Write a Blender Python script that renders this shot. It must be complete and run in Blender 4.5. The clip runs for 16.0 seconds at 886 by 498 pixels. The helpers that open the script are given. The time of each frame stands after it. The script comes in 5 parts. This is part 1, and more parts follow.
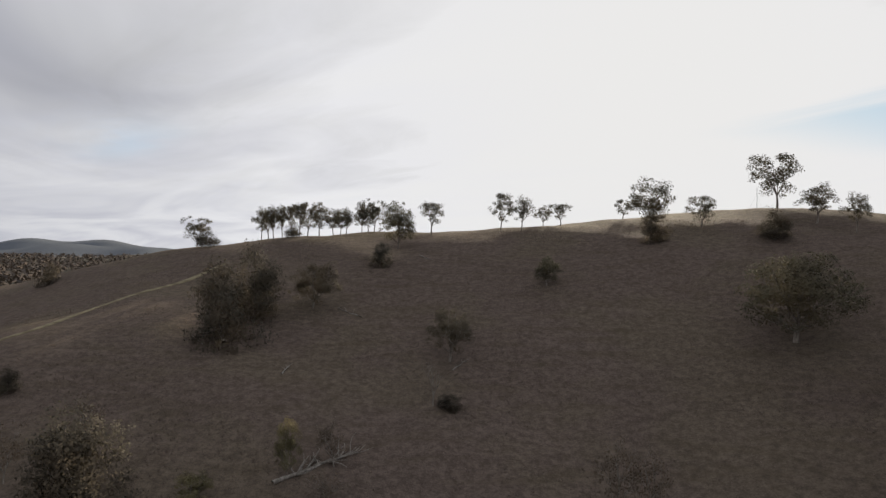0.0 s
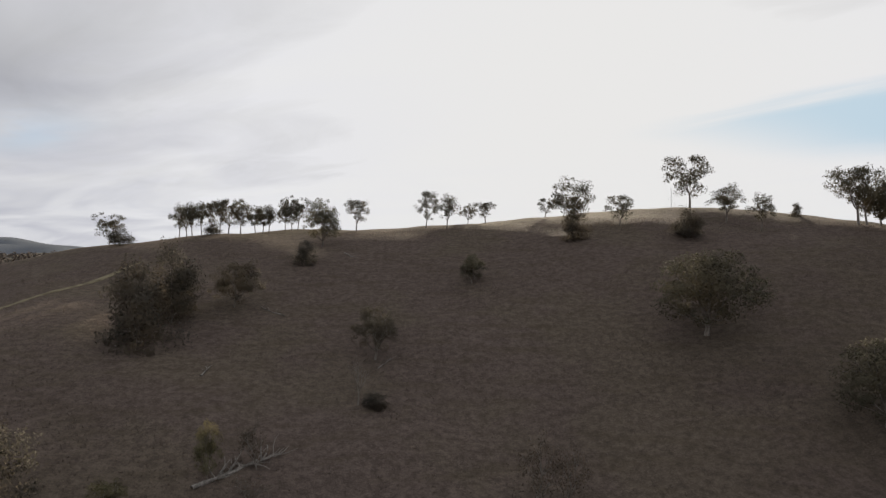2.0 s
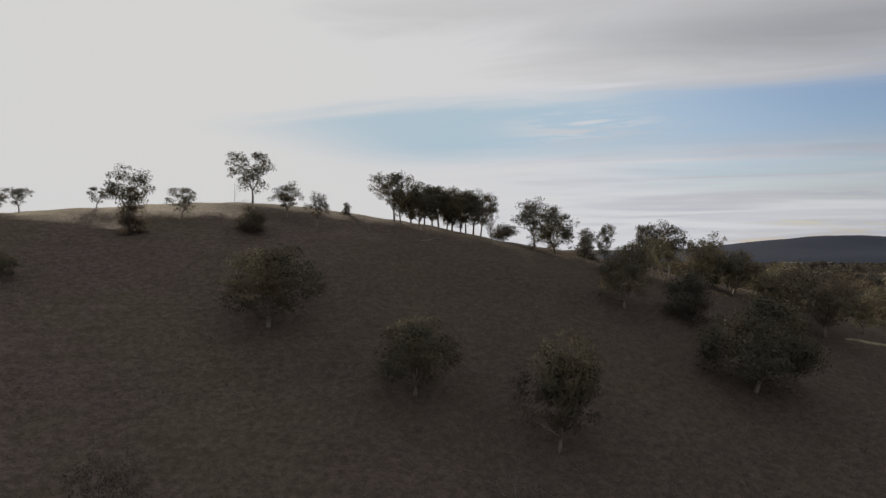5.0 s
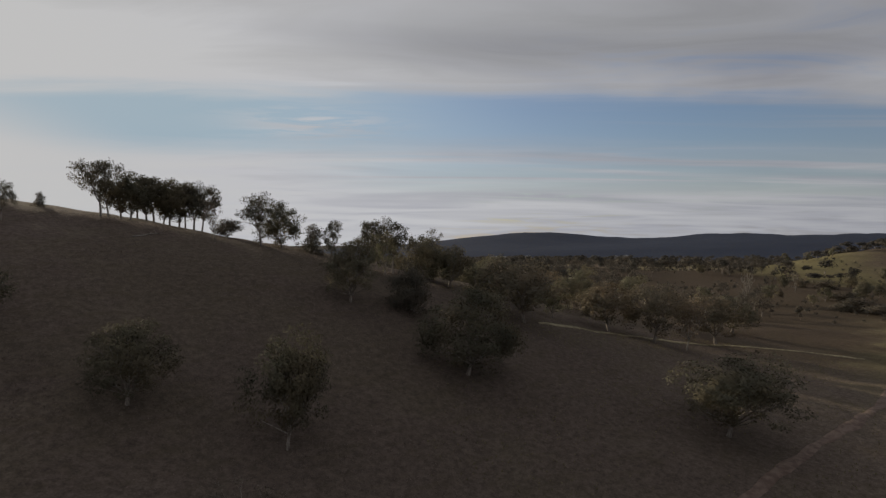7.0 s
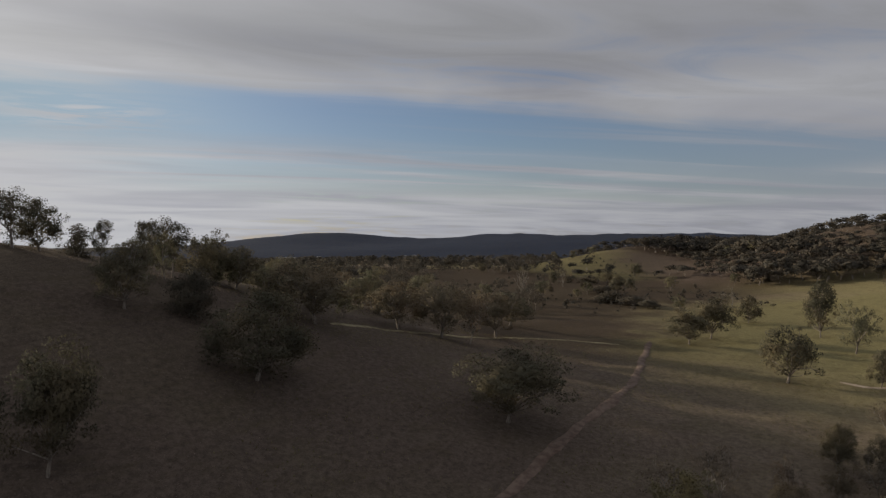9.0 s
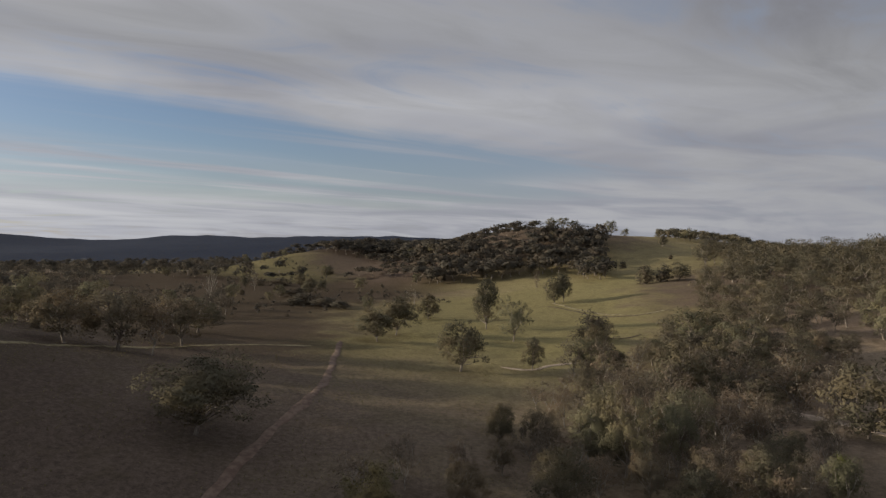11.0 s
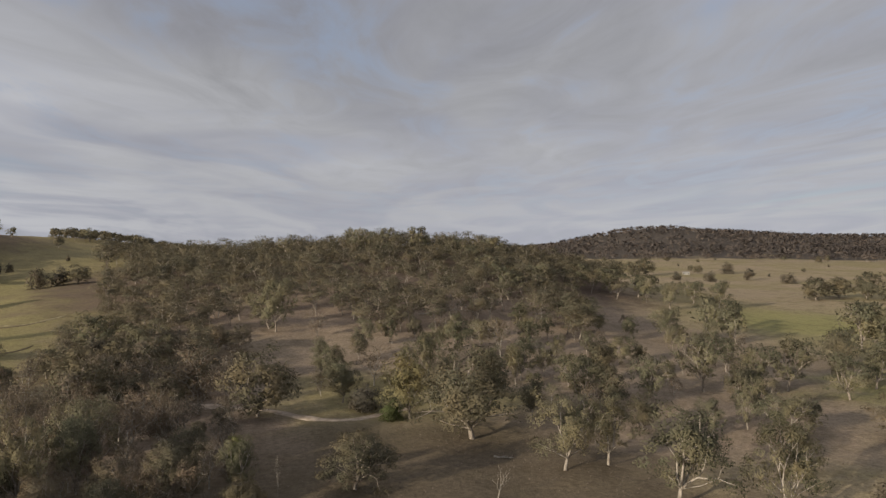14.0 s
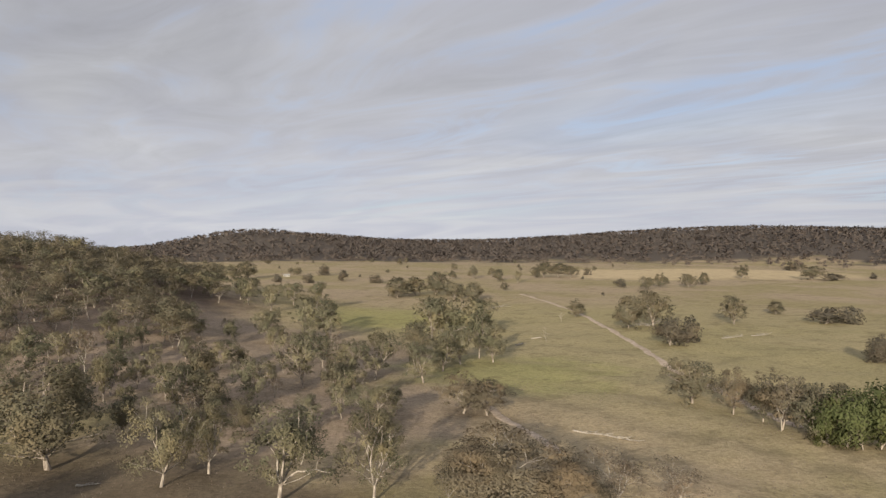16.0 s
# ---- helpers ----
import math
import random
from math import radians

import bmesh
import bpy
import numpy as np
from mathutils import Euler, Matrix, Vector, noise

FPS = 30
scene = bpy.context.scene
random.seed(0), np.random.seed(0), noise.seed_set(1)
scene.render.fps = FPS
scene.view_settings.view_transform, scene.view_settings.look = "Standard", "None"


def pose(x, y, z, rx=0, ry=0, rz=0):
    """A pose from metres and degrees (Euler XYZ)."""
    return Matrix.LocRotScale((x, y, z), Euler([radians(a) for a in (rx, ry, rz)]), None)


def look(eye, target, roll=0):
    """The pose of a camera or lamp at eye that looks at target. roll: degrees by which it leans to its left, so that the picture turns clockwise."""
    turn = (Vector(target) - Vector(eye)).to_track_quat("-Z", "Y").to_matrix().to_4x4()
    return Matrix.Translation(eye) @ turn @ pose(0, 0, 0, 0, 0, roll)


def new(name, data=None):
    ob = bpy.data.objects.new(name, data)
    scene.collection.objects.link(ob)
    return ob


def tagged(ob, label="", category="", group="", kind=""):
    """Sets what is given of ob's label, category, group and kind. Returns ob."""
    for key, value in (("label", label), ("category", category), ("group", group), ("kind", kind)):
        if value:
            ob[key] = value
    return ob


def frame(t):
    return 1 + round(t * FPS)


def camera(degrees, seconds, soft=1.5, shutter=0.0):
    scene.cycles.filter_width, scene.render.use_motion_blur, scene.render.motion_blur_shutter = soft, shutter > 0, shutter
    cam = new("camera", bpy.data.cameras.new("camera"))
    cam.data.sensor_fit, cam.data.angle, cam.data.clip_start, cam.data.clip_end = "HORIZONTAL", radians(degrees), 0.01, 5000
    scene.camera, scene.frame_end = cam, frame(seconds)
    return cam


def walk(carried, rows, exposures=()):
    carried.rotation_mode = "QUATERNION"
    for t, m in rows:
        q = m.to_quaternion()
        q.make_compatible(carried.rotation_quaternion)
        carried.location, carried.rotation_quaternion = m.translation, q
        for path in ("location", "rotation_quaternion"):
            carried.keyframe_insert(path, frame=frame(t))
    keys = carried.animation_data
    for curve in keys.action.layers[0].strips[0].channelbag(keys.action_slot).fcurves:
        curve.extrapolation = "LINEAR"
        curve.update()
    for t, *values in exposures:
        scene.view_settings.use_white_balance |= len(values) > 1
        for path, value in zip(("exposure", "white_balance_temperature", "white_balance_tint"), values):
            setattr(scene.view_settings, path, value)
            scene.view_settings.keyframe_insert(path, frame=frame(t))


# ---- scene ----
# The eye hangs still in the air over the foot of a hill and turns to the right.
cam = camera(65.08, 16.0, soft=1.4)
EYE = (0.0, 0.0, 35.0)
TURNS = [  # seconds, yaw, pitch, roll
    (0.0, -0.01, 0.43, -0.07),
    (0.5, -0.56, 0.41, -0.04),
    (1.0, -1.50, 0.34, -0.03),
    (1.5, -3.43, 0.29, -0.02),
    (2.0, -6.15, 0.25, 0.01),
    (2.5, -9.38, 0.19, 0.03),
    (3.0, -13.89, 0.11, 0.03),
    (3.5, -20.95, 0.05, -0.04),
    (4.0, -28.28, -0.00, 0.00),
    (4.5, -34.59, -0.09, -0.02),
    (5.0, -41.05, -0.19, -0.07),
    (5.2, -43.57, -0.20, -0.09),
    (7.3, -65.98, -0.53, 0.05),
    (7.5, -67.68, -0.52, 0.10),
    (8.0, -71.81, -0.52, 0.12),
    (8.2, -73.50, -0.55, 0.15),
    (10.3, -94.85, -0.38, 0.18),
    (10.5, -97.72, -0.40, 0.13),
    (11.0, -105.39, -0.40, 0.13),
    (11.5, -113.92, -0.38, 0.14),
    (12.0, -121.81, -0.37, 0.14),
    (12.5, -129.56, -0.38, 0.17),
    (13.0, -137.39, -0.37, 0.14),
    (13.5, -144.55, -0.39, 0.14),
    (14.0, -151.92, -0.41, 0.05),
    (14.5, -160.08, -0.35, -0.07),
    (15.0, -168.05, -0.27, -0.13),
    (15.5, -175.71, -0.19, -0.25),
    (16.0, -183.90, -0.10, -0.32),
]
EXPOSURES = [(0.0, 0.83), (2.0, 0.80), (4.0, 0.64), (5.2, 0.45), (8.0, 0.12), (10.5, 0.34), (12.5, 0.54), (14.5, 0.78), (16.0, 1.10)]
walk(cam, [(t, pose(*EYE, 90 + pitch, roll, yaw)) for t, yaw, pitch, roll in TURNS], EXPOSURES)

# ---------------------------------------------------------------- sky and sun
SUN_YAW, SUN_UP = -19.0, 13.5
SUN_DIR = Vector((-math.sin(radians(SUN_YAW)) * math.cos(radians(SUN_UP)), math.cos(radians(SUN_YAW)) * math.cos(radians(SUN_UP)), math.sin(radians(SUN_UP))))
sun = new("sun", bpy.data.lights.new("sun", "SUN"))
sun.data.energy, sun.data.angle, sun.data.color = 3.4, radians(1.0), (1.0, 0.86, 0.66)
sun.matrix_basis = look(SUN_DIR * 400, (0, 0, 0))


class Nodes:
    """Short hand for a node tree."""

    def __init__(self, tree):
        self.tree = tree
        tree.nodes.clear()

    def add(self, kind, inputs=None, **props):
        n = self.tree.nodes.new(kind)
        for k, v in props.items():
            setattr(n, k, v)
        for k, v in (inputs or {}).items():
            self.put(n.inputs[k], v)
        return n

    def put(self, socket, v):
        if isinstance(v, bpy.types.NodeSocket):
            self.tree.links.new(v, socket)
        else:
            socket.default_value = v

    def math(self, op, a, b=0.0, c=0.0, clamp=False):
        n = self.add("ShaderNodeMath", operation=op, use_clamp=clamp)
        for i, v in enumerate((a, b, c)):
            self.put(n.inputs[i], v)
        return n.outputs[0]

    def step(self, v, lo, hi):
        n = self.add("ShaderNodeMapRange", {0: v, 1: lo, 2: hi, 3: 0.0, 4: 1.0}, interpolation_type="SMOOTHSTEP")
        return n.outputs[0]

    def mix(self, f, a, b, blend="MIX"):
        n = self.add("ShaderNodeMix", data_type="RGBA", blend_type=blend)
        self.put(n.inputs[0], f)
        self.put(n.inputs[6], a)
        self.put(n.inputs[7], b)
        return n.outputs[2]

    def noise(self, vec, scale, detail=4.0, rough=0.55, warp=0.0):
        n = self.add("ShaderNodeTexNoise", {"Scale": scale, "Detail": detail, "Roughness": rough, "Distortion": warp})
        if vec is not None:
            self.put(n.inputs["Vector"], vec)
        return n.outputs[0]

    def scaled(self, vec, s, at=(0, 0, 0)):
        n = self.add("ShaderNodeMapping", {"Vector": vec, "Location": at, "Scale": s})
        return n.outputs[0]


def rgb(r, g, b):
    return (r, g, b, 1.0)


def make_world():
    w = bpy.data.worlds.new("sky")
    scene.world = w
    w.use_nodes = True
    k = Nodes(w.node_tree)
    sky = k.add("ShaderNodeTexSky", sky_type="NISHITA", sun_disc=False, sun_elevation=radians(SUN_UP), sun_rotation=radians(-SUN_YAW), altitude=400.0, air_density=1.0, dust_density=1.0, ozone_density=1.5)
    way = k.add("ShaderNodeTexCoord").outputs["Generated"]
    x, y, z = k.add("ShaderNodeSeparateXYZ", {0: way}).outputs
    toward = k.math("MAXIMUM", k.add("ShaderNodeVectorMath", {0: way, 1: SUN_DIR}, operation="DOT_PRODUCT").outputs["Value"], 0.0)
    up = k.math("MAXIMUM", z, 0.0)
    # the cloud sheet hangs on a level plane: s runs along its streaks, n across them
    lift = k.math("SQRT", k.math("ADD", k.math("MULTIPLY", z, z), 0.0022))
    px, py = k.math("DIVIDE", x, lift), k.math("DIVIDE", y, lift)
    s = k.math("SUBTRACT", k.math("MULTIPLY", px, 0.5), k.math("MULTIPLY", py, 0.87))
    n = k.math("ADD", k.math("MULTIPLY", px, 0.87), k.math("MULTIPLY", py, 0.5))
    sheet = k.add("ShaderNodeCombineXYZ", {0: s, 1: n, 2: 0.0}).outputs[0]
    big = k.noise(k.scaled(sheet, (0.24, 0.46, 1), (3.1, 1.7, 0)), 1.0, 3.5, 0.5, 1.0)
    fine = k.noise(k.scaled(sheet, (0.55, 1.25, 1), (1.3, 4.2, 0)), 1.0, 7.0, 0.58, 1.3)
    streak = k.noise(k.scaled(sheet, (0.11, 0.85, 1), (6.3, 0.6, 0)), 1.0, 5.0, 0.55, 0.5)
    feather = k.noise(k.scaled(sheet, (0.9, 1.6, 1), (2.0, 9.1, 0)), 1.0, 6.0, 0.62, 1.4)
    south = k.step(k.math("MULTIPLY", y, -1.0), -0.15, 0.55)
    # the edge of the sheet wavers
    across = k.math("ADD", n, k.math("ADD", k.math("MULTIPLY", k.math("SUBTRACT", big, 0.5), 1.1), k.math("MULTIPLY", k.math("SUBTRACT", fine, 0.5), 0.9)))

    def window(v, a, b, c, d):
        return k.math("MULTIPLY", k.step(v, a, b), k.math("SUBTRACT", 1.0, k.step(v, c, d)))

    def spot(s0, n0, rs, rn):
        u, v = k.math("DIVIDE", k.math("SUBTRACT", s, s0), rs), k.math("DIVIDE", k.math("SUBTRACT", across, n0), rn)
        return k.math("EXPONENT", k.math("MULTIPLY", k.math("ADD", k.math("MULTIPLY", u, u), k.math("MULTIPLY", v, v)), -1.0))

    # a long clear gap beyond the sheet, then streaks of cirrus down to the pale horizon
    gap = k.math("MULTIPLY", window(across, 4.10, 4.85, 6.1, 8.2), window(s, -4.0, -2.2, 6.5, 9.5))
    veil = k.math("MULTIPLY", k.step(streak, 0.50, 0.66), 0.55)
    gap = k.math("MULTIPLY", gap, k.math("SUBTRACT", 1.0, k.math("MULTIPLY", veil, k.step(s, 0.0, 3.0))))
    lanes = k.math("MULTIPLY", k.step(streak, 0.36, 0.56), k.math("MULTIPLY", window(across, 5.6, 6.8, 8.5, 14.0), window(s, -2.0, 0.8, 9.0, 12.0)))
    curl = k.math("MULTIPLY", spot(-0.75, 5.75, 0.55, 0.75), k.step(feather, 0.38, 0.56))
    clear = k.math("MULTIPLY", k.math("MAXIMUM", gap, k.math("MULTIPLY", lanes, 0.78)), k.math("SUBTRACT", 1.0, k.math("MULTIPLY", curl, 0.9)))
    # thin places in the sheet itself
    thin = k.math("MULTIPLY", k.step(k.math("ADD", k.math("MULTIPLY", fine, 0.6), k.math("MULTIPLY", big, 0.4)), 0.48, 0.66), k.math("MULTIPLY", k.step(s, 0.2, 2.0), k.math("SUBTRACT", 0.78, k.math("MULTIPLY", k.step(s, 3.0, 7.0), 0.48))))
    clear = k.math("MAXIMUM", clear, thin)
    clear = k.math("MAXIMUM", clear, k.math("MULTIPLY", spot(-6.6, 0.6, 1.0, 0.35), 0.45))
    clear = k.math("MAXIMUM", clear, k.math("MULTIPLY", k.math("MULTIPLY", spot(11.5, -7.0, 3.5, 2.6), k.step(streak, 0.36, 0.6)), 0.6))
    clear = k.math("MAXIMUM", clear, k.math("MULTIPLY", spot(3.4, -4.3, 1.6, 1.0), 0.40))
    rim = k.math("MULTIPLY", k.math("EXPONENT", k.math("MULTIPLY", k.math("POWER", k.math("DIVIDE", k.math("SUBTRACT", n, 4.33), 0.05), 2.0), -1.0)), window(s, -2.6, -1.6, -0.8, 0.1))
    near_sun = k.math("POWER", toward, 7.0)
    cover = k.math("SUBTRACT", 1.0, k.math("MULTIPLY", clear, k.math("SUBTRACT", 1.0, k.math("MULTIPLY", near_sun, 0.30))))
    # lit cloud: bright round the sun, greyer where the sheet is thick
    thick = k.step(k.math("ADD", k.math("ADD", k.math("MULTIPLY", big, 0.7), k.math("MULTIPLY", fine, 0.22)), k.math("MULTIPLY", streak, 0.08)), 0.36, 0.66)
    glow = k.math("ADD", k.math("ADD", k.math("MULTIPLY", k.math("POWER", toward, 2.0), 0.24), k.math("MULTIPLY", x, 0.032)), k.math("MULTIPLY", k.math("POWER", toward, 14.0), 0.10))
    bright = k.math("ADD", 0.272, glow)
    low = k.math("SUBTRACT", 1.0, k.step(z, 0.02, 0.20))
    bright = k.math("ADD", bright, k.math("MULTIPLY", low, 0.038))
    bank = k.math("POWER", k.math("MAXIMUM", k.add("ShaderNodeVectorMath", {0: way, 1: (0.62, -0.74, 0.26)}, operation="DOT_PRODUCT").outputs["Value"], 0.0), 14.0)
    bright = k.math("SUBTRACT", bright, k.math("MULTIPLY", bank, 0.065))
    ripple = k.math("ADD", k.math("MULTIPLY", k.math("SUBTRACT", fine, 0.5), k.math("ADD", 0.42, k.math("MULTIPLY", window(s, 0.0, 1.5, 4.0, 6.5), 0.26))), k.math("MULTIPLY", k.math("SUBTRACT", streak, 0.5), k.math("SUBTRACT", 0.26, k.math("MULTIPLY", k.step(s, 2.0, 6.0), 0.2))))
    ripple = k.math("MULTIPLY", ripple, k.math("ADD", 0.25, k.math("MULTIPLY", k.step(z, 0.02, 0.13), 0.75)))
    ripple = k.math("ADD", ripple, k.math("MULTIPLY", rim, 0.22))
    # heavier banks in the sheet
    ripple = k.math("SUBTRACT", ripple, k.math("ADD", k.math("MULTIPLY", spot(-1.3, 2.75, 0.9, 0.45), 0.24), k.math("MULTIPLY", spot(-4.2, 0.3, 1.5, 0.7), 0.20)))
    ripple = k.math("SUBTRACT", ripple, k.math("MULTIPLY", spot(1.2, 2.9, 1.6, 1.3), 0.16))
    ripple = k.math("ADD", ripple, k.math("SUBTRACT", k.math("MULTIPLY", spot(4.2, 3.2, 2.2, 1.1), 0.17), k.math("MULTIPLY", spot(3.7, 0.4, 1.8, 0.8), 0.11)))
    ripple = k.math("ADD", ripple, k.math("SUBTRACT", k.math("MULTIPLY", spot(7.0, 1.2, 2.6, 1.1), 0.15), k.math("MULTIPLY", spot(3.4, -1.4, 1.7, 1.1), 0.11)))
    ripple = k.math("SUBTRACT", ripple, k.math("ADD", k.math("MULTIPLY", spot(2.2, 2.6, 1.3, 0.9), 0.10), k.math("MULTIPLY", spot(0.5, 3.6, 1.1, 0.6), 0.16)))
    bright = k.math("MULTIPLY", bright, k.math("ADD", 1.0, ripple))
    level = k.math("MINIMUM", k.math("MULTIPLY", bright, k.math("SUBTRACT", 1.0, k.math("MULTIPLY", thick, k.math("SUBTRACT", 0.225, k.math("ADD", k.math("MULTIPLY", near_sun, 0.2), k.math("MULTIPLY", k.step(k.math("MULTIPLY", y, -1.0), 0.5, 0.9), 0.13)))))), 0.468)
    tint = k.mix(thick, rgb(0.970, 0.980, 1.035), rgb(0.900, 0.920, 1.050))
    tint = k.mix(k.math("POWER", toward, 4.0), tint, rgb(1.0, 0.99, 0.98))
    cloud = k.mix(1.0, tint, k.add("ShaderNodeCombineColor", {0: level, 1: level, 2: level}).outputs[0], "MULTIPLY")
    blue = k.mix(1.0, sky.outputs[0], rgb(0.064, 0.064, 0.074), "MULTIPLY")
    blue = k.mix(k.step(toward, 0.62, 0.93), blue, rgb(0.265, 0.360, 0.430))
    blue = k.mix(k.math("MULTIPLY", south, 0.65), blue, rgb(0.205, 0.232, 0.282))
    out = k.mix(cover, blue, cloud)
    bg = k.add("ShaderNodeBackground", {"Color": out, "Strength": 1.0})
    k.add("ShaderNodeOutputWorld", {"Surface": bg.outputs[0]})


make_world()


# ---------------------------------------------------------------- materials
def surface(name, colour, rough=0.85, bump=None, bump_size=0.05, through_light=0.0, shine=0.25):
    """A material. colour and bump are functions of Nodes and the object-space position, which return sockets."""
    m = bpy.data.materials.new(name)
    m.use_nodes = True
    k = Nodes(m.node_tree)
    place = k.add("ShaderNodeNewGeometry").outputs["Position"]
    c = colour(k, place)
    ins = {"Base Color": c, "Roughness": rough, "Specular IOR Level": shine}
    if bump:
        ins["Normal"] = k.add("ShaderNodeBump", {"Height": bump(k, place), "Strength": 0.9, "Distance": bump_size}).outputs[0]
    body = k.add("ShaderNodeBsdfPrincipled", ins).outputs[0]
    if through_light:
        leaf = k.add("ShaderNodeBsdfTranslucent", {"Color": c}).outputs[0]
        body = k.add("ShaderNodeMixShader", {0: through_light, 1: body, 2: leaf}).outputs[0]
    k.add("ShaderNodeOutputMaterial", {"Surface": body})
    return m


def leafy(name, a, b, through_light=0.30):
    """Foliage whose colour varies from tree to tree and from spray to spray."""

    def colour(k, place):
        tree_by_tree = k.add("ShaderNodeObjectInfo").outputs["Random"]
        spray = k.add("ShaderNodeNewGeometry").outputs["Random Per Island"]
        f = k.math("ADD", k.math("MULTIPLY", tree_by_tree, 0.72), k.math("MULTIPLY", spray, 0.15))
        patch = k.noise(place, 0.13, 3.0)
        c = k.mix(f, rgb(*a), rgb(*b))
        return k.mix(k.step(patch, 0.38, 0.7), c, rgb(b[0] * 1.12, b[1] * 1.0, b[2] * 0.9))

    return surface(name, colour, 0.9, through_light=through_light, shine=0.05)


def barky(name, a, b):
    def colour(k, place):
        return k.mix(k.step(k.noise(k.scaled(place, (1, 1, 0.25)), 4.0, 5.0), 0.35, 0.65), rgb(*a), rgb(*b))

    return surface(name, colour, 0.85, lambda k, p: k.noise(k.scaled(p, (1, 1, 0.2)), 9.0, 4.0), 0.03)


LEAF = {
    "gum": leafy("gum_leaves", (0.116, 0.116, 0.078), (0.206, 0.200, 0.138)),
    # crest gums: their backlit darkness is put into the leaf colour
    "tall": leafy("backlit_gum_leaves", (0.082, 0.078, 0.060), (0.136, 0.128, 0.096), 0.2),
    "round": leafy("dense_leaves", (0.094, 0.091, 0.066), (0.160, 0.150, 0.108)),
    "bush": leafy("shrub_leaves", (0.086, 0.080, 0.067), (0.140, 0.128, 0.104)),
    "umbrella": leafy("brownish_leaves", (0.122, 0.108, 0.080), (0.194, 0.170, 0.126)),
    "thin": leafy("sparse_leaves", (0.114, 0.098, 0.078), (0.190, 0.161, 0.128)),
    "gold": leafy("yellowing_leaves", (0.156, 0.146, 0.082), (0.236, 0.216, 0.122)),
    "green": leafy("fresh_leaves", (0.074, 0.090, 0.042), (0.120, 0.138, 0.062)),
    "wood": leafy("woodland_leaves", (0.086, 0.082, 0.060), (0.166, 0.154, 0.112), 0.25),
    # shadow over the valley is partly put into this leaf colour
    "knoll": leafy("knoll_leaves", (0.074, 0.071, 0.062), (0.114, 0.107, 0.092)),
    "far": leafy("far_woods_leaves", (0.098, 0.086, 0.079), (0.130, 0.114, 0.104), 0.1),
}
BARK = {
    "pale": barky("pale_bark", (0.18, 0.154, 0.130), (0.37, 0.335, 0.295)),
    "grey": barky("grey_bark", (0.15, 0.125, 0.105), (0.33, 0.29, 0.25)),
    "dead": barky("dead_wood", (0.20, 0.18, 0.155), (0.34, 0.31, 0.27)),
}


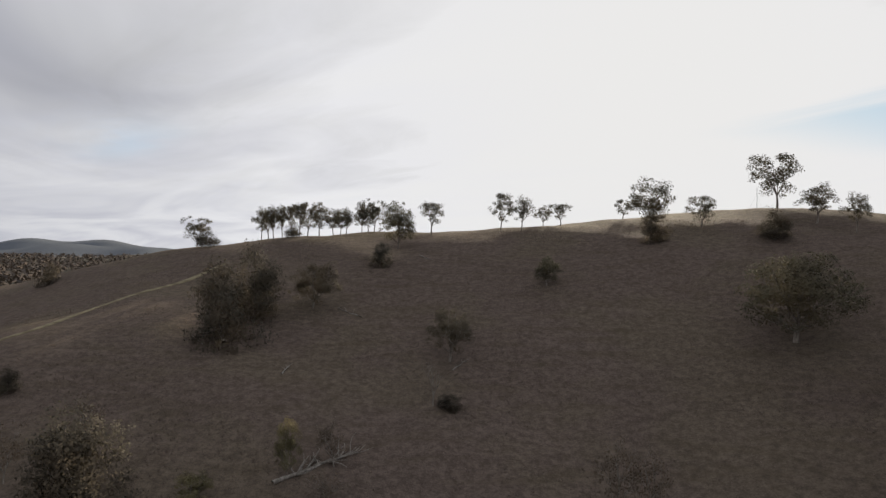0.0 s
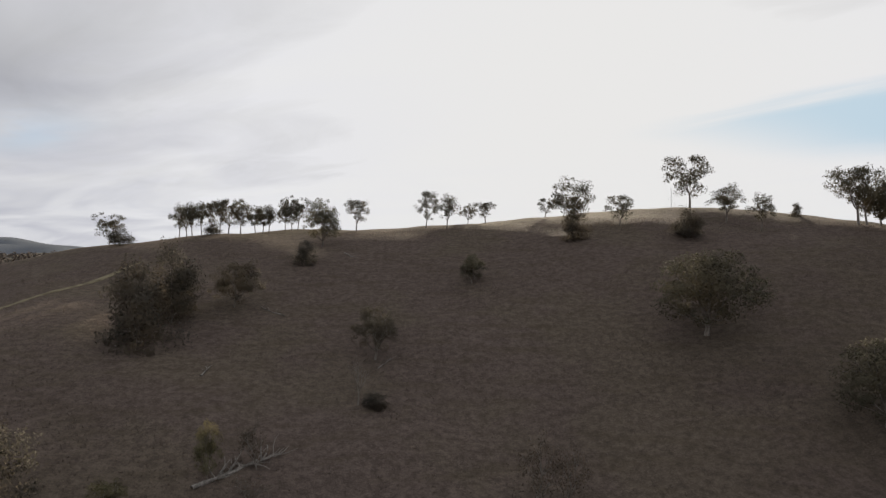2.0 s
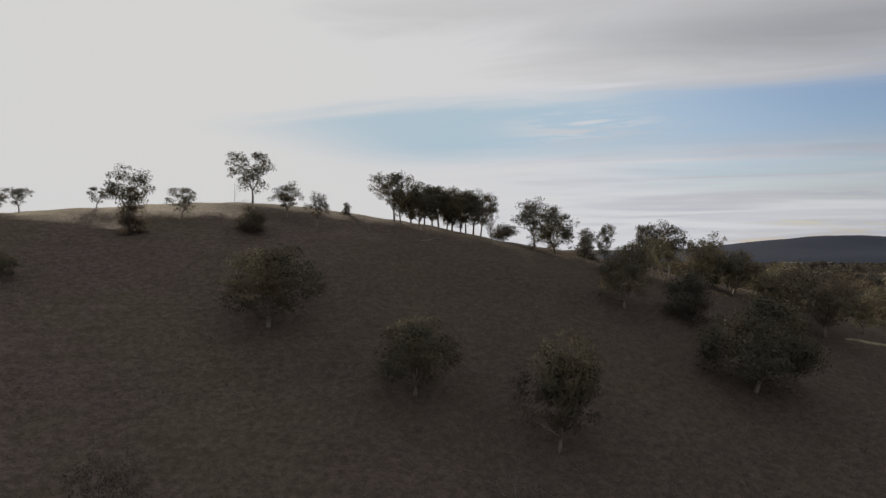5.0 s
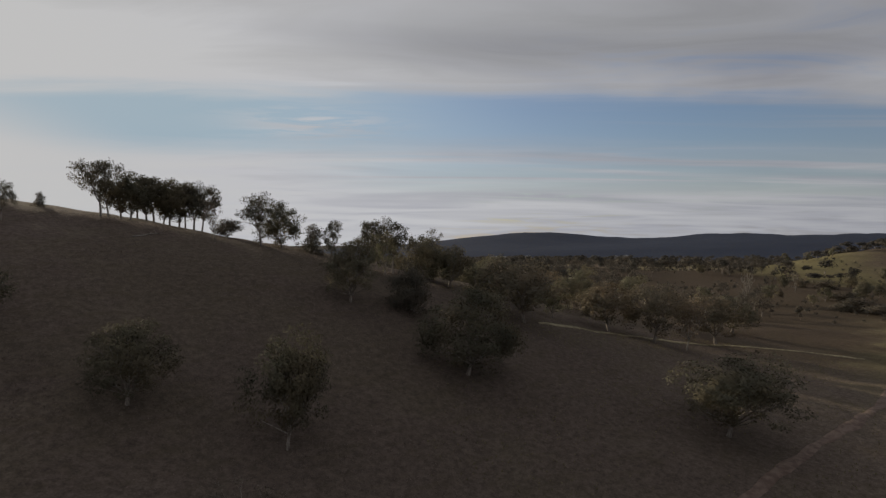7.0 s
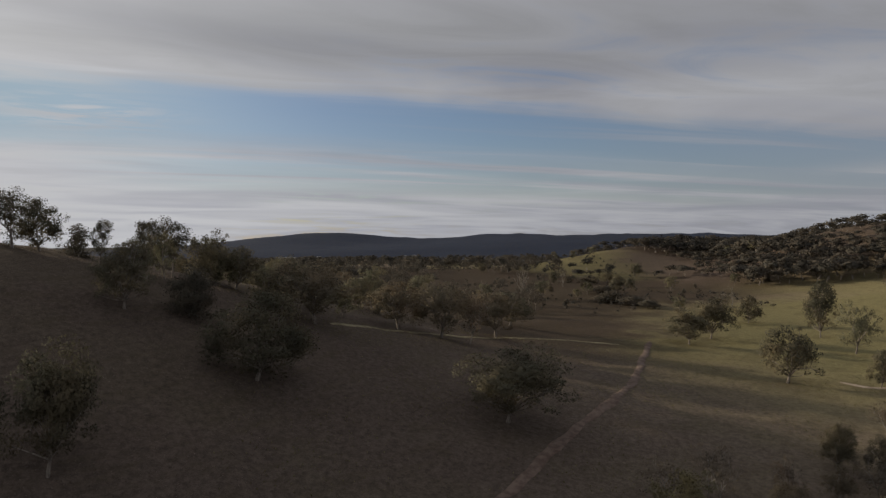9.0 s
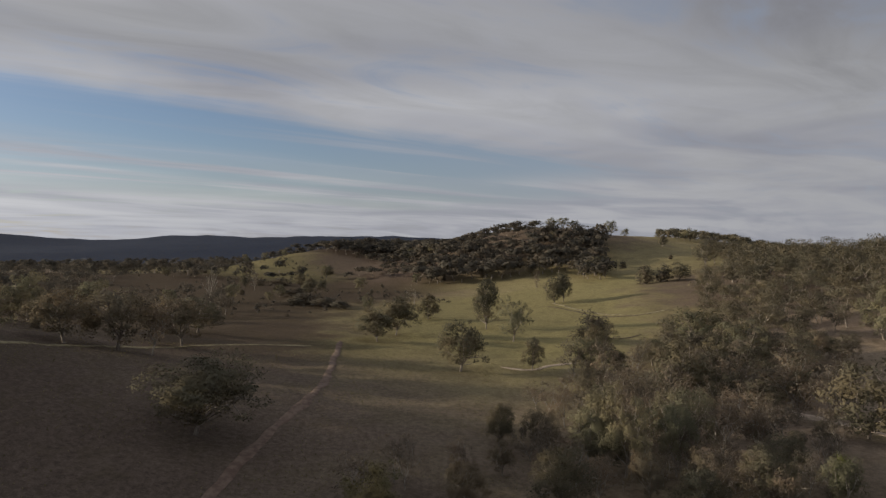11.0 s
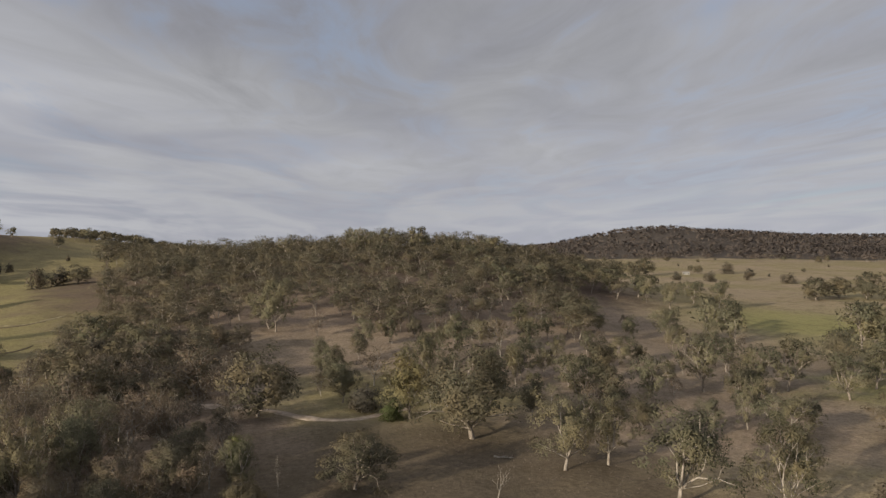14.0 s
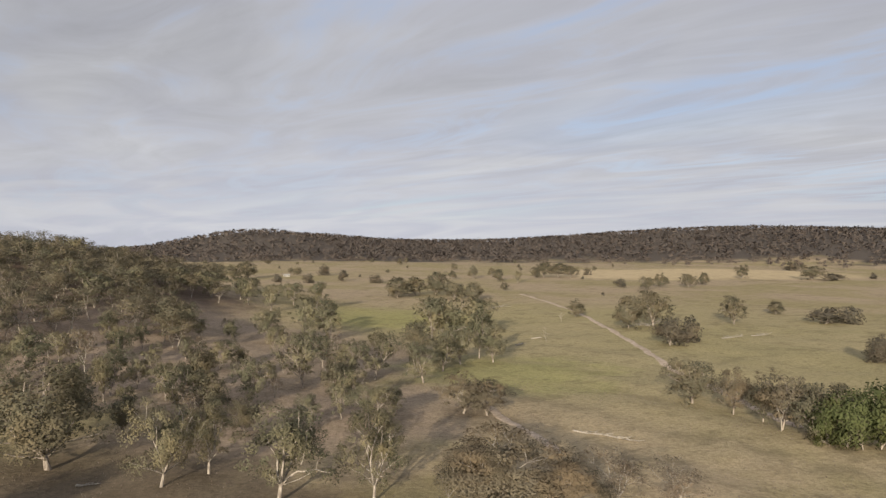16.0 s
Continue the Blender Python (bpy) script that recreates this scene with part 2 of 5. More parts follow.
def ground_colour(k, p):
    x, y, z = k.add("ShaderNodeSeparateXYZ", {0: p}).outputs
    wide = k.noise(p, 0.010, 4.0, 0.55, 0.4)
    mid = k.noise(p, 0.07, 5.0, 0.6)
    fine = k.step(k.math("ADD", k.math("MULTIPLY", k.noise(p, 1.1, 6.0, 0.75), 0.6), k.math("MULTIPLY", k.noise(p, 4.5, 4.0, 0.8), 0.4)), 0.36, 0.64)
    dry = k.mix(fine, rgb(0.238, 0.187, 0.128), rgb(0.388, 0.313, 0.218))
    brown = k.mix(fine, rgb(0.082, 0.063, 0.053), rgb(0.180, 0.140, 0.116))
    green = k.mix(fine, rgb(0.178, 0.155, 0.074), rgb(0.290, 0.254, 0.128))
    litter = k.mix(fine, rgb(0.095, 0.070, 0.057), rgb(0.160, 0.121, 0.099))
    # steep ground takes a darker brown, the grazed flats a paler dry tone
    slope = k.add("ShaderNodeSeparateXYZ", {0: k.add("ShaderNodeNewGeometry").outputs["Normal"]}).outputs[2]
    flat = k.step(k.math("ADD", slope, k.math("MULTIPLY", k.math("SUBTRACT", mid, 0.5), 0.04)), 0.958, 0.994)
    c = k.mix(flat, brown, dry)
    def within(cx, cy, r0, r1):
        dx, dy = k.math("SUBTRACT", x, cx), k.math("SUBTRACT", y, cy)
        d = k.math("SQRT", k.math("ADD", k.math("MULTIPLY", dx, dx), k.math("MULTIPLY", dy, dy)))
        d = k.math("ADD", d, k.math("MULTIPLY", k.math("SUBTRACT", mid, 0.5), 60.0))
        return k.math("SUBTRACT", 1.0, k.step(d, r0, r1))

    c = k.mix(k.math("MULTIPLY", within(950, 150, 380, 560), 0.85), c, litter)
    # the valley behind the spur: brown with its shade painted in; dry slopes beyond
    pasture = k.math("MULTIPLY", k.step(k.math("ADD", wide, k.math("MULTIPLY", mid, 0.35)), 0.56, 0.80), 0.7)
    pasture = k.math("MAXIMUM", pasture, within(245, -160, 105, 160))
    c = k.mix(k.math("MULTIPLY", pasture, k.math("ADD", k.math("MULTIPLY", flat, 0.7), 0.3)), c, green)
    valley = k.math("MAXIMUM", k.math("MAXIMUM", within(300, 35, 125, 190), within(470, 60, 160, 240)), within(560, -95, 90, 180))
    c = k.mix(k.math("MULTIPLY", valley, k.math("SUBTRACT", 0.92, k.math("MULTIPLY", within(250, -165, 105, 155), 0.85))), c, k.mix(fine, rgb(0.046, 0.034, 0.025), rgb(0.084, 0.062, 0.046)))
    # green saddle and round knob beyond the flat, their sunlit tone put into colour
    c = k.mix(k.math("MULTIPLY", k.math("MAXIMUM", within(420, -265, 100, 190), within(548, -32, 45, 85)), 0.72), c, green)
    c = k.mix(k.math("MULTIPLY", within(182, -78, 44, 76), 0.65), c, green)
    # darker brown grass round the hill's foot, spur and crest
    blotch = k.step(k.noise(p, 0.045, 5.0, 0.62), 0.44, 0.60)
    brown_grass = k.mix(blotch, brown, k.mix(fine, rgb(0.086, 0.069, 0.054), rgb(0.182, 0.146, 0.110)))
    c = k.mix(k.math("MULTIPLY", within(75, 45, 75, 150), 0.88), c, brown_grass)
    c = k.mix(k.math("MULTIPLY", k.math("MAXIMUM", within(-50, 115, 75, 130), within(40, 150, 120, 180)), 0.86), c, brown_grass)
    # the hill's steep eastern face: dimness put into the colour, offsetting the exposure
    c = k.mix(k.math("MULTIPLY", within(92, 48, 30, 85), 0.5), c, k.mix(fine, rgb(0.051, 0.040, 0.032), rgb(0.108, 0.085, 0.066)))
    # fallen leaves under the woods: the wooded hill, the knoll and the far ridges
    far = k.step(k.math("ADD", k.math("SQRT", k.math("ADD", k.math("MULTIPLY", x, x), k.math("MULTIPLY", y, y))), k.math("MULTIPLY", k.math("SUBTRACT", k.noise(p, 0.008, 3.0), 0.5), 500.0)), 1330.0, 1440.0)
    far = k.math("MULTIPLY", far, k.step(k.math("MAXIMUM", k.math("SUBTRACT", k.math("MULTIPLY", x, 1.2), y), k.math("SUBTRACT", k.math("MULTIPLY", x, 0.5), y)), 0.0, 300.0))
    leafy_floor = k.math("MAXIMUM", within(215, -300, 125, 165), within(570, -190, 120, 170))
    # creek flat: leaf litter, with the hill's shade put into its colour
    leafy_floor = k.math("MAXIMUM", leafy_floor, k.math("MULTIPLY", within(75, -105, 25, 70), 0.8))
    c = k.mix(k.math("MULTIPLY", leafy_floor, 0.9), c, litter)
    c = k.mix(far, c, k.mix(fine, rgb(0.066, 0.058, 0.053), rgb(0.096, 0.084, 0.077)))
    # eastern range: the blue of distant haze is put into the colour
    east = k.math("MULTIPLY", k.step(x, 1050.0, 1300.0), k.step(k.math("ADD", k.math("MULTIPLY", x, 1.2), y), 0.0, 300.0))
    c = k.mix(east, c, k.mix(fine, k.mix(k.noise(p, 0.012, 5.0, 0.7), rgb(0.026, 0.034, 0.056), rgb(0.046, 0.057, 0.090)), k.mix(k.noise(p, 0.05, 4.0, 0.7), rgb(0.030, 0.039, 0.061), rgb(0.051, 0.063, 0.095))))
    c = k.mix(k.math("MULTIPLY", within(-110, -270, 90, 210), 0.75), c, k.mix(fine, rgb(0.215, 0.188, 0.100), rgb(0.345, 0.300, 0.170)))
    # dark plain beyond the hill, its pale fields, far hills painted with blue haze
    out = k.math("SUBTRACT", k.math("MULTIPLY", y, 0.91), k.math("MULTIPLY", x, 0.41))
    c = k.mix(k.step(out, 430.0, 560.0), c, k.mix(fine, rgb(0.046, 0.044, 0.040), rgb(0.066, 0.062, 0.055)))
    fields = k.math("MULTIPLY", k.step(out, 1900.0, 2150.0), k.step(k.noise(p, 0.004, 2.0), 0.42, 0.52))
    c = k.mix(fields, c, rgb(0.24, 0.22, 0.18))
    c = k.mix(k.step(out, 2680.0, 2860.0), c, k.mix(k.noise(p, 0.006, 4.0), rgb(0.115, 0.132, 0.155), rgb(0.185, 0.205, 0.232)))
    # trampled brown grass under the open trees of the slope
    c = k.mix(k.math("MULTIPLY", within(88, -188, 92, 140), 0.85), c, k.mix(fine, rgb(0.178, 0.139, 0.108), rgb(0.320, 0.252, 0.197)))
    c = k.mix(k.math("MULTIPLY", within(78, -128, 12, 42), 0.8), c, green)
    # dark grass on the flat below the track, hill's shade put into its colour
    c = k.mix(k.math("MULTIPLY", within(46, -86, 20, 50), 0.85), c, k.mix(fine, rgb(0.082, 0.067, 0.048), rgb(0.146, 0.118, 0.084)))
    # fresh green low in the paddock
    lush = k.math("MAXIMUM", within(-31, -192, 12, 44), within(4, -350, 22, 64))
    c = k.mix(k.math("MULTIPLY", lush, 0.7), c, k.mix(fine, rgb(0.200, 0.196, 0.078), rgb(0.300, 0.286, 0.124)))
    # the harvested paddock, pale straw
    c = k.mix(k.math("MULTIPLY", k.math("MAXIMUM", within(-290, -830, 100, 140), within(-440, -860, 110, 160)), 0.85), c, rgb(0.46, 0.37, 0.235))
    clump = k.step(k.noise(p, 0.40, 5.0, 0.7), 0.50, 0.74)
    # stock terraces follow the slopes
    terrace = k.step(k.noise(k.scaled(p, (0.10, 0.10, 1.5)), 1.0, 4.0, 0.6), 0.50, 0.66)
    c = k.mix(k.math("MULTIPLY", terrace, 0.28), c, rgb(0.085, 0.068, 0.042))
    return k.mix(k.math("MULTIPLY", clump, 0.42), c, rgb(0.075, 0.060, 0.040))


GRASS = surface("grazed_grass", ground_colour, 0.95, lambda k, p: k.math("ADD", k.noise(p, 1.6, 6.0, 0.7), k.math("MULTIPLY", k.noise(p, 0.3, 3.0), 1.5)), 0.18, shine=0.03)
PAD = surface("worn_and_sunlit_grass", lambda k, p: k.mix(k.step(k.noise(p, 0.6, 5.0), 0.35, 0.65), rgb(0.17, 0.14, 0.085), rgb(0.30, 0.26, 0.16)), 0.95, lambda k, p: k.noise(p, 3.0, 5.0), 0.06)
DIRT = surface("pale_dirt", lambda k, p: k.mix(k.step(k.noise(p, 0.8, 5.0), 0.35, 0.7), rgb(0.118, 0.080, 0.062), rgb(0.198, 0.145, 0.114)), 0.95, lambda k, p: k.noise(p, 3.0, 5.0), 0.06)
PALE = surface("pale_pink_dirt", lambda k, p: k.mix(k.step(k.noise(p, 0.8, 5.0), 0.35, 0.7), rgb(0.30, 0.24, 0.185), rgb(0.44, 0.36, 0.29)), 0.95, lambda k, p: k.noise(p, 3.0, 5.0), 0.06)
# bare earth of the banks, the shade of their drop put into the colour
EARTH = surface("shaded_bank_earth", lambda k, p: k.mix(k.step(k.noise(p, 0.8, 5.0), 0.35, 0.7), rgb(0.085, 0.066, 0.042), rgb(0.140, 0.112, 0.072)), 0.95, lambda k, p: k.noise(p, 3.0, 5.0), 0.06)
PAINT = surface("white_sheet_metal", lambda k, p: k.mix(k.noise(p, 1.5, 3.0), rgb(0.27, 0.255, 0.225), rgb(0.34, 0.32, 0.29)), 0.5)
TIN = surface("grey_roof_iron", lambda k, p: k.mix(k.noise(p, 1.5, 3.0), rgb(0.20, 0.20, 0.20), rgb(0.28, 0.28, 0.275)), 0.4)
GLASS_DARK = surface("dark_window", lambda k, p: k.mix(k.noise(p, 2.0), rgb(0.03, 0.035, 0.04), rgb(0.05, 0.055, 0.06)), 0.15)
STEEL = surface("galvanised_steel", lambda k, p: k.mix(k.noise(p, 6.0), rgb(0.28, 0.28, 0.28), rgb(0.42, 0.42, 0.42)), 0.5)


# ---------------------------------------------------------------- the land
HILLS = []


def hill(x, y, rise, long, wide, turned):
    """A smooth rise (or hollow) of the land: its middle, height, two half widths and the turn of the first."""
    HILLS.append((x, y, rise, long, wide, math.cos(radians(turned)), math.sin(radians(turned))))


hill(86, 180, 31.4, 83, 55, -6)
hill(-59, 170, 22.8, 57, 41, -12)
hill(-163, 205, 14.8, 80, 46, 16)
hill(132, 105, 10.3, 85, 35, -47)
hill(132, 74, 6.3, 99, 30, 5)
hill(639, -77, 27.0, 87, 46, -42)
hill(501, -204, 35.6, 73, 54, 50)
hill(663, -243, 34.9, 119, 63, 20)
hill(589, -410, 37.7, 100, 92, 1)
hill(346, -309, 15.5, 79, 84, -1)
hill(207, -381, 28.0, 84, 107, 37)
hill(252, -201, 6.7, 102, 48, 15)
hill(45, -309, -5.3, 74, 87, 2)
hill(32, 116, 12.7, 61, 38, -28)
hill(104, 63, 5.6, 85, 29, -67)
hill(-55, 84, 15.3, 36, 33, -21)
hill(351, -1772, 58.6, 172, 137, -1)
hill(308, -2112, 46.2, 225, 154, 0)
hill(-426, -2425, 41.4, 531, 214, -7)
hill(-992, -1913, 64.1, 556, 202, -11)
hill(-1312, -1355, 64.9, 561, 247, -28)
hill(320, -2537, 30.2, 459, 225, 28)
hill(2718, 1001, 40.5, 402, 271, 88)
hill(2382, 841, 37.7, 235, 252, 89)
hill(2447, 152, 45.4, 219, 239, 88)
hill(1929, -290, 44.0, 481, 280, 96)
hill(-1800, 2870, 38, 330, 190, 31)
hill(-1345, 3020, 44, 170, 170, 25)
hill(-1560, 3000, 12, 260, 180, 28)
hill(-2180, 3935, 138, 380, 200, 29)
hill(-1000, 4300, 60, 500, 260, 13)
hill(-1180, 2360, 30, 1000, 620, 27)
hill(516, 165, 13.9, 214, 135, 33)
hill(25, -1199, 6.9, 580, 236, -18)
hill(938, -534, -2.9, 400, 305, -1)

BASE = 1.07


def land(x, y):
    """The height of the ground."""
    x, y = np.asarray(x, float), np.asarray(y, float)
    z = BASE + 0 * x
    for cx, cy, rise, long, wide, c, s in HILLS:
        u, v = (x - cx) * c + (y - cy) * s, (y - cy) * c - (x - cx) * s
        z = z + rise * np.exp(-0.5 * ((u / long) ** 2 + (v / wide) ** 2))
    # the broken line of the most distant hills
    far = np.clip((0.91 * y - 0.41 * x - 2300) / 500, 0, 1)
    z = z + far * (14 * np.sin(x / 150 + 1.3 * np.sin(y / 310)) + 9 * np.sin(x / 63 + y / 200) - 14)
    # the even cover of woods on the eastern range
    d, yaw = np.hypot(x, y), np.degrees(np.arctan2(-x, y))
    wooded = np.clip((d - 1430) / 120, 0, 1) * np.clip((yaw + 114) / 4, 0, 1) * np.clip((-46 - yaw) / 6, 0, 1)
    z = z + wooded * (11 + 2.5 * np.sin(x / 31) * np.cos(y / 43) + 1.5 * np.sin(x / 17 + y / 23))
    # and of the long southern ridge
    turn = np.mod(yaw + 360, 360)
    z = z + np.clip((d - 1400) / 90, 0, 1) * np.clip((turn - 130) / 3, 0, 1) * np.clip((206 - turn) / 3, 0, 1) * (7 + 1.5 * np.sin(x / 23) * np.cos(y / 29))
    # small swells and cattle-worn unevenness
    z = z + 0.35 * np.sin(x / 9.1 + 0.6 * np.sin(y / 13)) * np.cos(y / 7.7) + 0.18 * np.sin(x / 3.7 + y / 5.3) + 0.10 * np.sin(x / 1.9 - y / 2.3 + np.sin(y / 3.1))
    return z


RINGS = np.concatenate([[0.0], np.geomspace(4, 4950, 229)])
SPOKES = 540
SHEET = land(RINGS[:, None] * np.cos(np.arange(SPOKES + 1) * 2 * math.pi / SPOKES), RINGS[:, None] * np.sin(np.arange(SPOKES + 1) * 2 * math.pi / SPOKES))


def lie(x, y):
    """The height of the ground sheet, between its rings and spokes."""
    x, y = np.asarray(x, float), np.asarray(y, float)
    r, a = np.hypot(x, y), np.mod(np.arctan2(y, x), 2 * math.pi) / (2 * math.pi) * SPOKES
    i = np.clip(np.searchsorted(RINGS, r) - 1, 0, len(RINGS) - 2)
    j = np.clip(a.astype(int), 0, SPOKES - 1)
    u, v = (r - RINGS[i]) / (RINGS[i + 1] - RINGS[i]), a - j
    return (SHEET[i, j] * (1 - v) + SHEET[i, j + 1] * v) * (1 - u) + (SHEET[i + 1, j] * (1 - v) + SHEET[i + 1, j + 1] * v) * u


def height(x, y):
    return float(lie(x, y))


def mesh_from(name, verts, faces, material, smooth=True):
    me = bpy.data.meshes.new(name)
    me.from_pydata([tuple(v) for v in verts], [], faces)
    me.materials.append(material)
    if smooth:
        me.shade_smooth()
    return me


def part(name, me, parent, label=""):
    """One mesh object under a thing or a part."""
    ob = new(name, me)
    ob.parent = parent
    if label:
        tagged(ob, label)
    return ob


def build_ground():
    """One sheet in rings round the foot of the hill, finer near by, out to the horizon."""
    rings, spokes = len(RINGS), SPOKES
    A = np.arange(spokes) * 2 * math.pi / spokes
    X, Y = RINGS[1:, None] * np.cos(A), RINGS[1:, None] * np.sin(A)
    verts = np.concatenate([[[0, 0, SHEET[0, 0]]], np.stack([X, Y, SHEET[1:, :-1]], -1).reshape(-1, 3)])
    faces = [(0, 1 + j, 1 + (j + 1) % spokes) for j in range(spokes)]
    for i in range(rings - 2):
        o = 1 + i * spokes
        faces += [(o + j, o + spokes + j, o + spokes + (j + 1) % spokes, o + (j + 1) % spokes) for j in range(spokes)]
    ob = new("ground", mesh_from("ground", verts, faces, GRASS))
    return tagged(ob, "rolling grazed hill country of dry brown and green grass", "ground", kind="structure")


build_ground()


TRACK_POINTS = []


def track(name, points, width, label, material):
    """A worn wheel track, bank or pale strip that follows the ground, sunk at its edges."""
    pts = [Vector((x, y, 0)) for x, y in points]
    line = []
    for i in range(len(pts) - 1):
        p0, p1, p2, p3 = pts[max(i - 1, 0)], pts[i], pts[i + 1], pts[min(i + 2, len(pts) - 1)]
        n = max(4, int((p2 - p1).length / 1.2))
        for j in range(n):
            t = j / n
            line.append(0.5 * (2 * p1 + (p2 - p0) * t + (2 * p0 - 5 * p1 + 4 * p2 - p3) * t * t + (3 * p1 - p0 - 3 * p2 + p3) * t ** 3))
    line.append(pts[-1])
    TRACK_POINTS.extend((p.x, p.y) for p in line)
    verts, faces = [], []
    rng = random.Random(5)
    across = ((-0.6, -0.30), (-0.42, 0.02), (-0.2, -0.03), (0.0, 0.05), (0.2, -0.03), (0.42, 0.02), (0.6, -0.30))
    for i, p in enumerate(line):
        d = (line[min(i + 1, len(line) - 1)] - line[max(i - 1, 0)]).normalized()
        side = Vector((-d.y, d.x, 0))
        end = min(1.0, 0.25 + min(i, len(line) - 1 - i) / 5)
        left = end * width * (1 + 0.22 * math.sin(i * 0.37 + 1) + 0.14 * math.sin(i * 0.91) + 0.06 * rng.uniform(-1, 1))
        right = end * width * (1 + 0.22 * math.sin(i * 0.29 + 4) + 0.14 * math.sin(i * 1.07 + 2) + 0.06 * rng.uniform(-1, 1))
        for u, lift in across:
            q = p + side * (u * (left if u < 0 else right))
            verts.append((q.x, q.y, height(q.x, q.y) + lift + 0.1))
    m = len(across)
    for i in range(len(line) - 1):
        for j in range(m - 1):
            faces.append((i * m + j, i * m + j + 1, (i + 1) * m + j + 1, (i + 1) * m + j))
    return tagged(new(name, mesh_from(name, verts, faces, material)), label, "track", kind="structure")


track("track_valley", ((79.6, 7.5), (88.4, 4.1), (97.0, 1.4), (109.5, -2.8), (125.2, -9.3), (146.7, -15.1), (177.9, -20.2), (207.2, -25.3)), 1.7, "worn reddish dirt wheel track across the pasture", DIRT)
track("track_creek", ((128.7, -97.5), (113.7, -100.5), (101.2, -103.1), (93.3, -104.7), (84.9, -103.4), (77.5, -104.4), (74.7, -113.6), (72.6, -120.9)), 2.2, "pale dirt track curving through the scrub", PALE)
track("track_paddock", ((-92.6, -512.7), (-98.2, -397.0), (-96.7, -349.4), (-89.9, -270.7), (-83.9, -224.0), (-79.1, -191.5), (-78.0, -157.5), (-77.1, -126.6)), 2.4, "pale dirt track along the paddock", PALE)
track("track_gate", ((-18.6, -160.9), (-20.7, -147.6), (-22.4, -135.9), (-24.5, -125.9), (-27.5, -114.2)), 2.0, "short pale dirt track leaving the trees", PALE)
track("pad_hill", ((-62.6, 85.2), (-57.5, 90.2), (-55.1, 96.3), (-54.4, 107.2), (-51.2, 117.9), (-46.2, 125.2), (-41.4, 132.4)), 1.1, "faint grassy track worn along the spur of the hill", PAD)
track("pad_paddock", ((293.2, -132.4), (258.7, -133.3), (237.8, -140.1), (238.4, -158.4)), 1.3, "stock path across the lit pasture", PAD)
# pale strip puts the sunlit grass of the spur's edge into colour
track("pad_spur", ((130.8, 44.7), (143.5, 40.0), (154.3, 35.1), (170.2, 24.6), (185.6, 12.2), (192.2, -1.8), (198.6, -16.0)), 1.3, "pale grassy strip along the spur's edge, its sunlit crest painted in", PAD)
track("pad_bank", ((159.6, -58.6), (155.6, -64.7), (160.2, -72.3), (163.7, -81.3)), 1.6, "bare pale bank in the lit pasture", PALE)
track("bank_upper", ((284.7, -126.4), (263.0, -129.1), (246.0, -130.6), (238.0, -136.7), (235.3, -147.6)), 1.2, "eroded bank across the lit pasture, its shaded drop painted dark", EARTH)
track("bank_lower", ((200.8, -108.6), (198.8, -114.1), (202.8, -123.5)), 1.0, "eroded bank below the green slope, its shaded drop painted dark", EARTH)
track("bank_far", ((-347.4, -679.3), (-379.2, -699.8), (-413.3, -722.1)), 1.8, "dark low bank across the far paddock", EARTH)



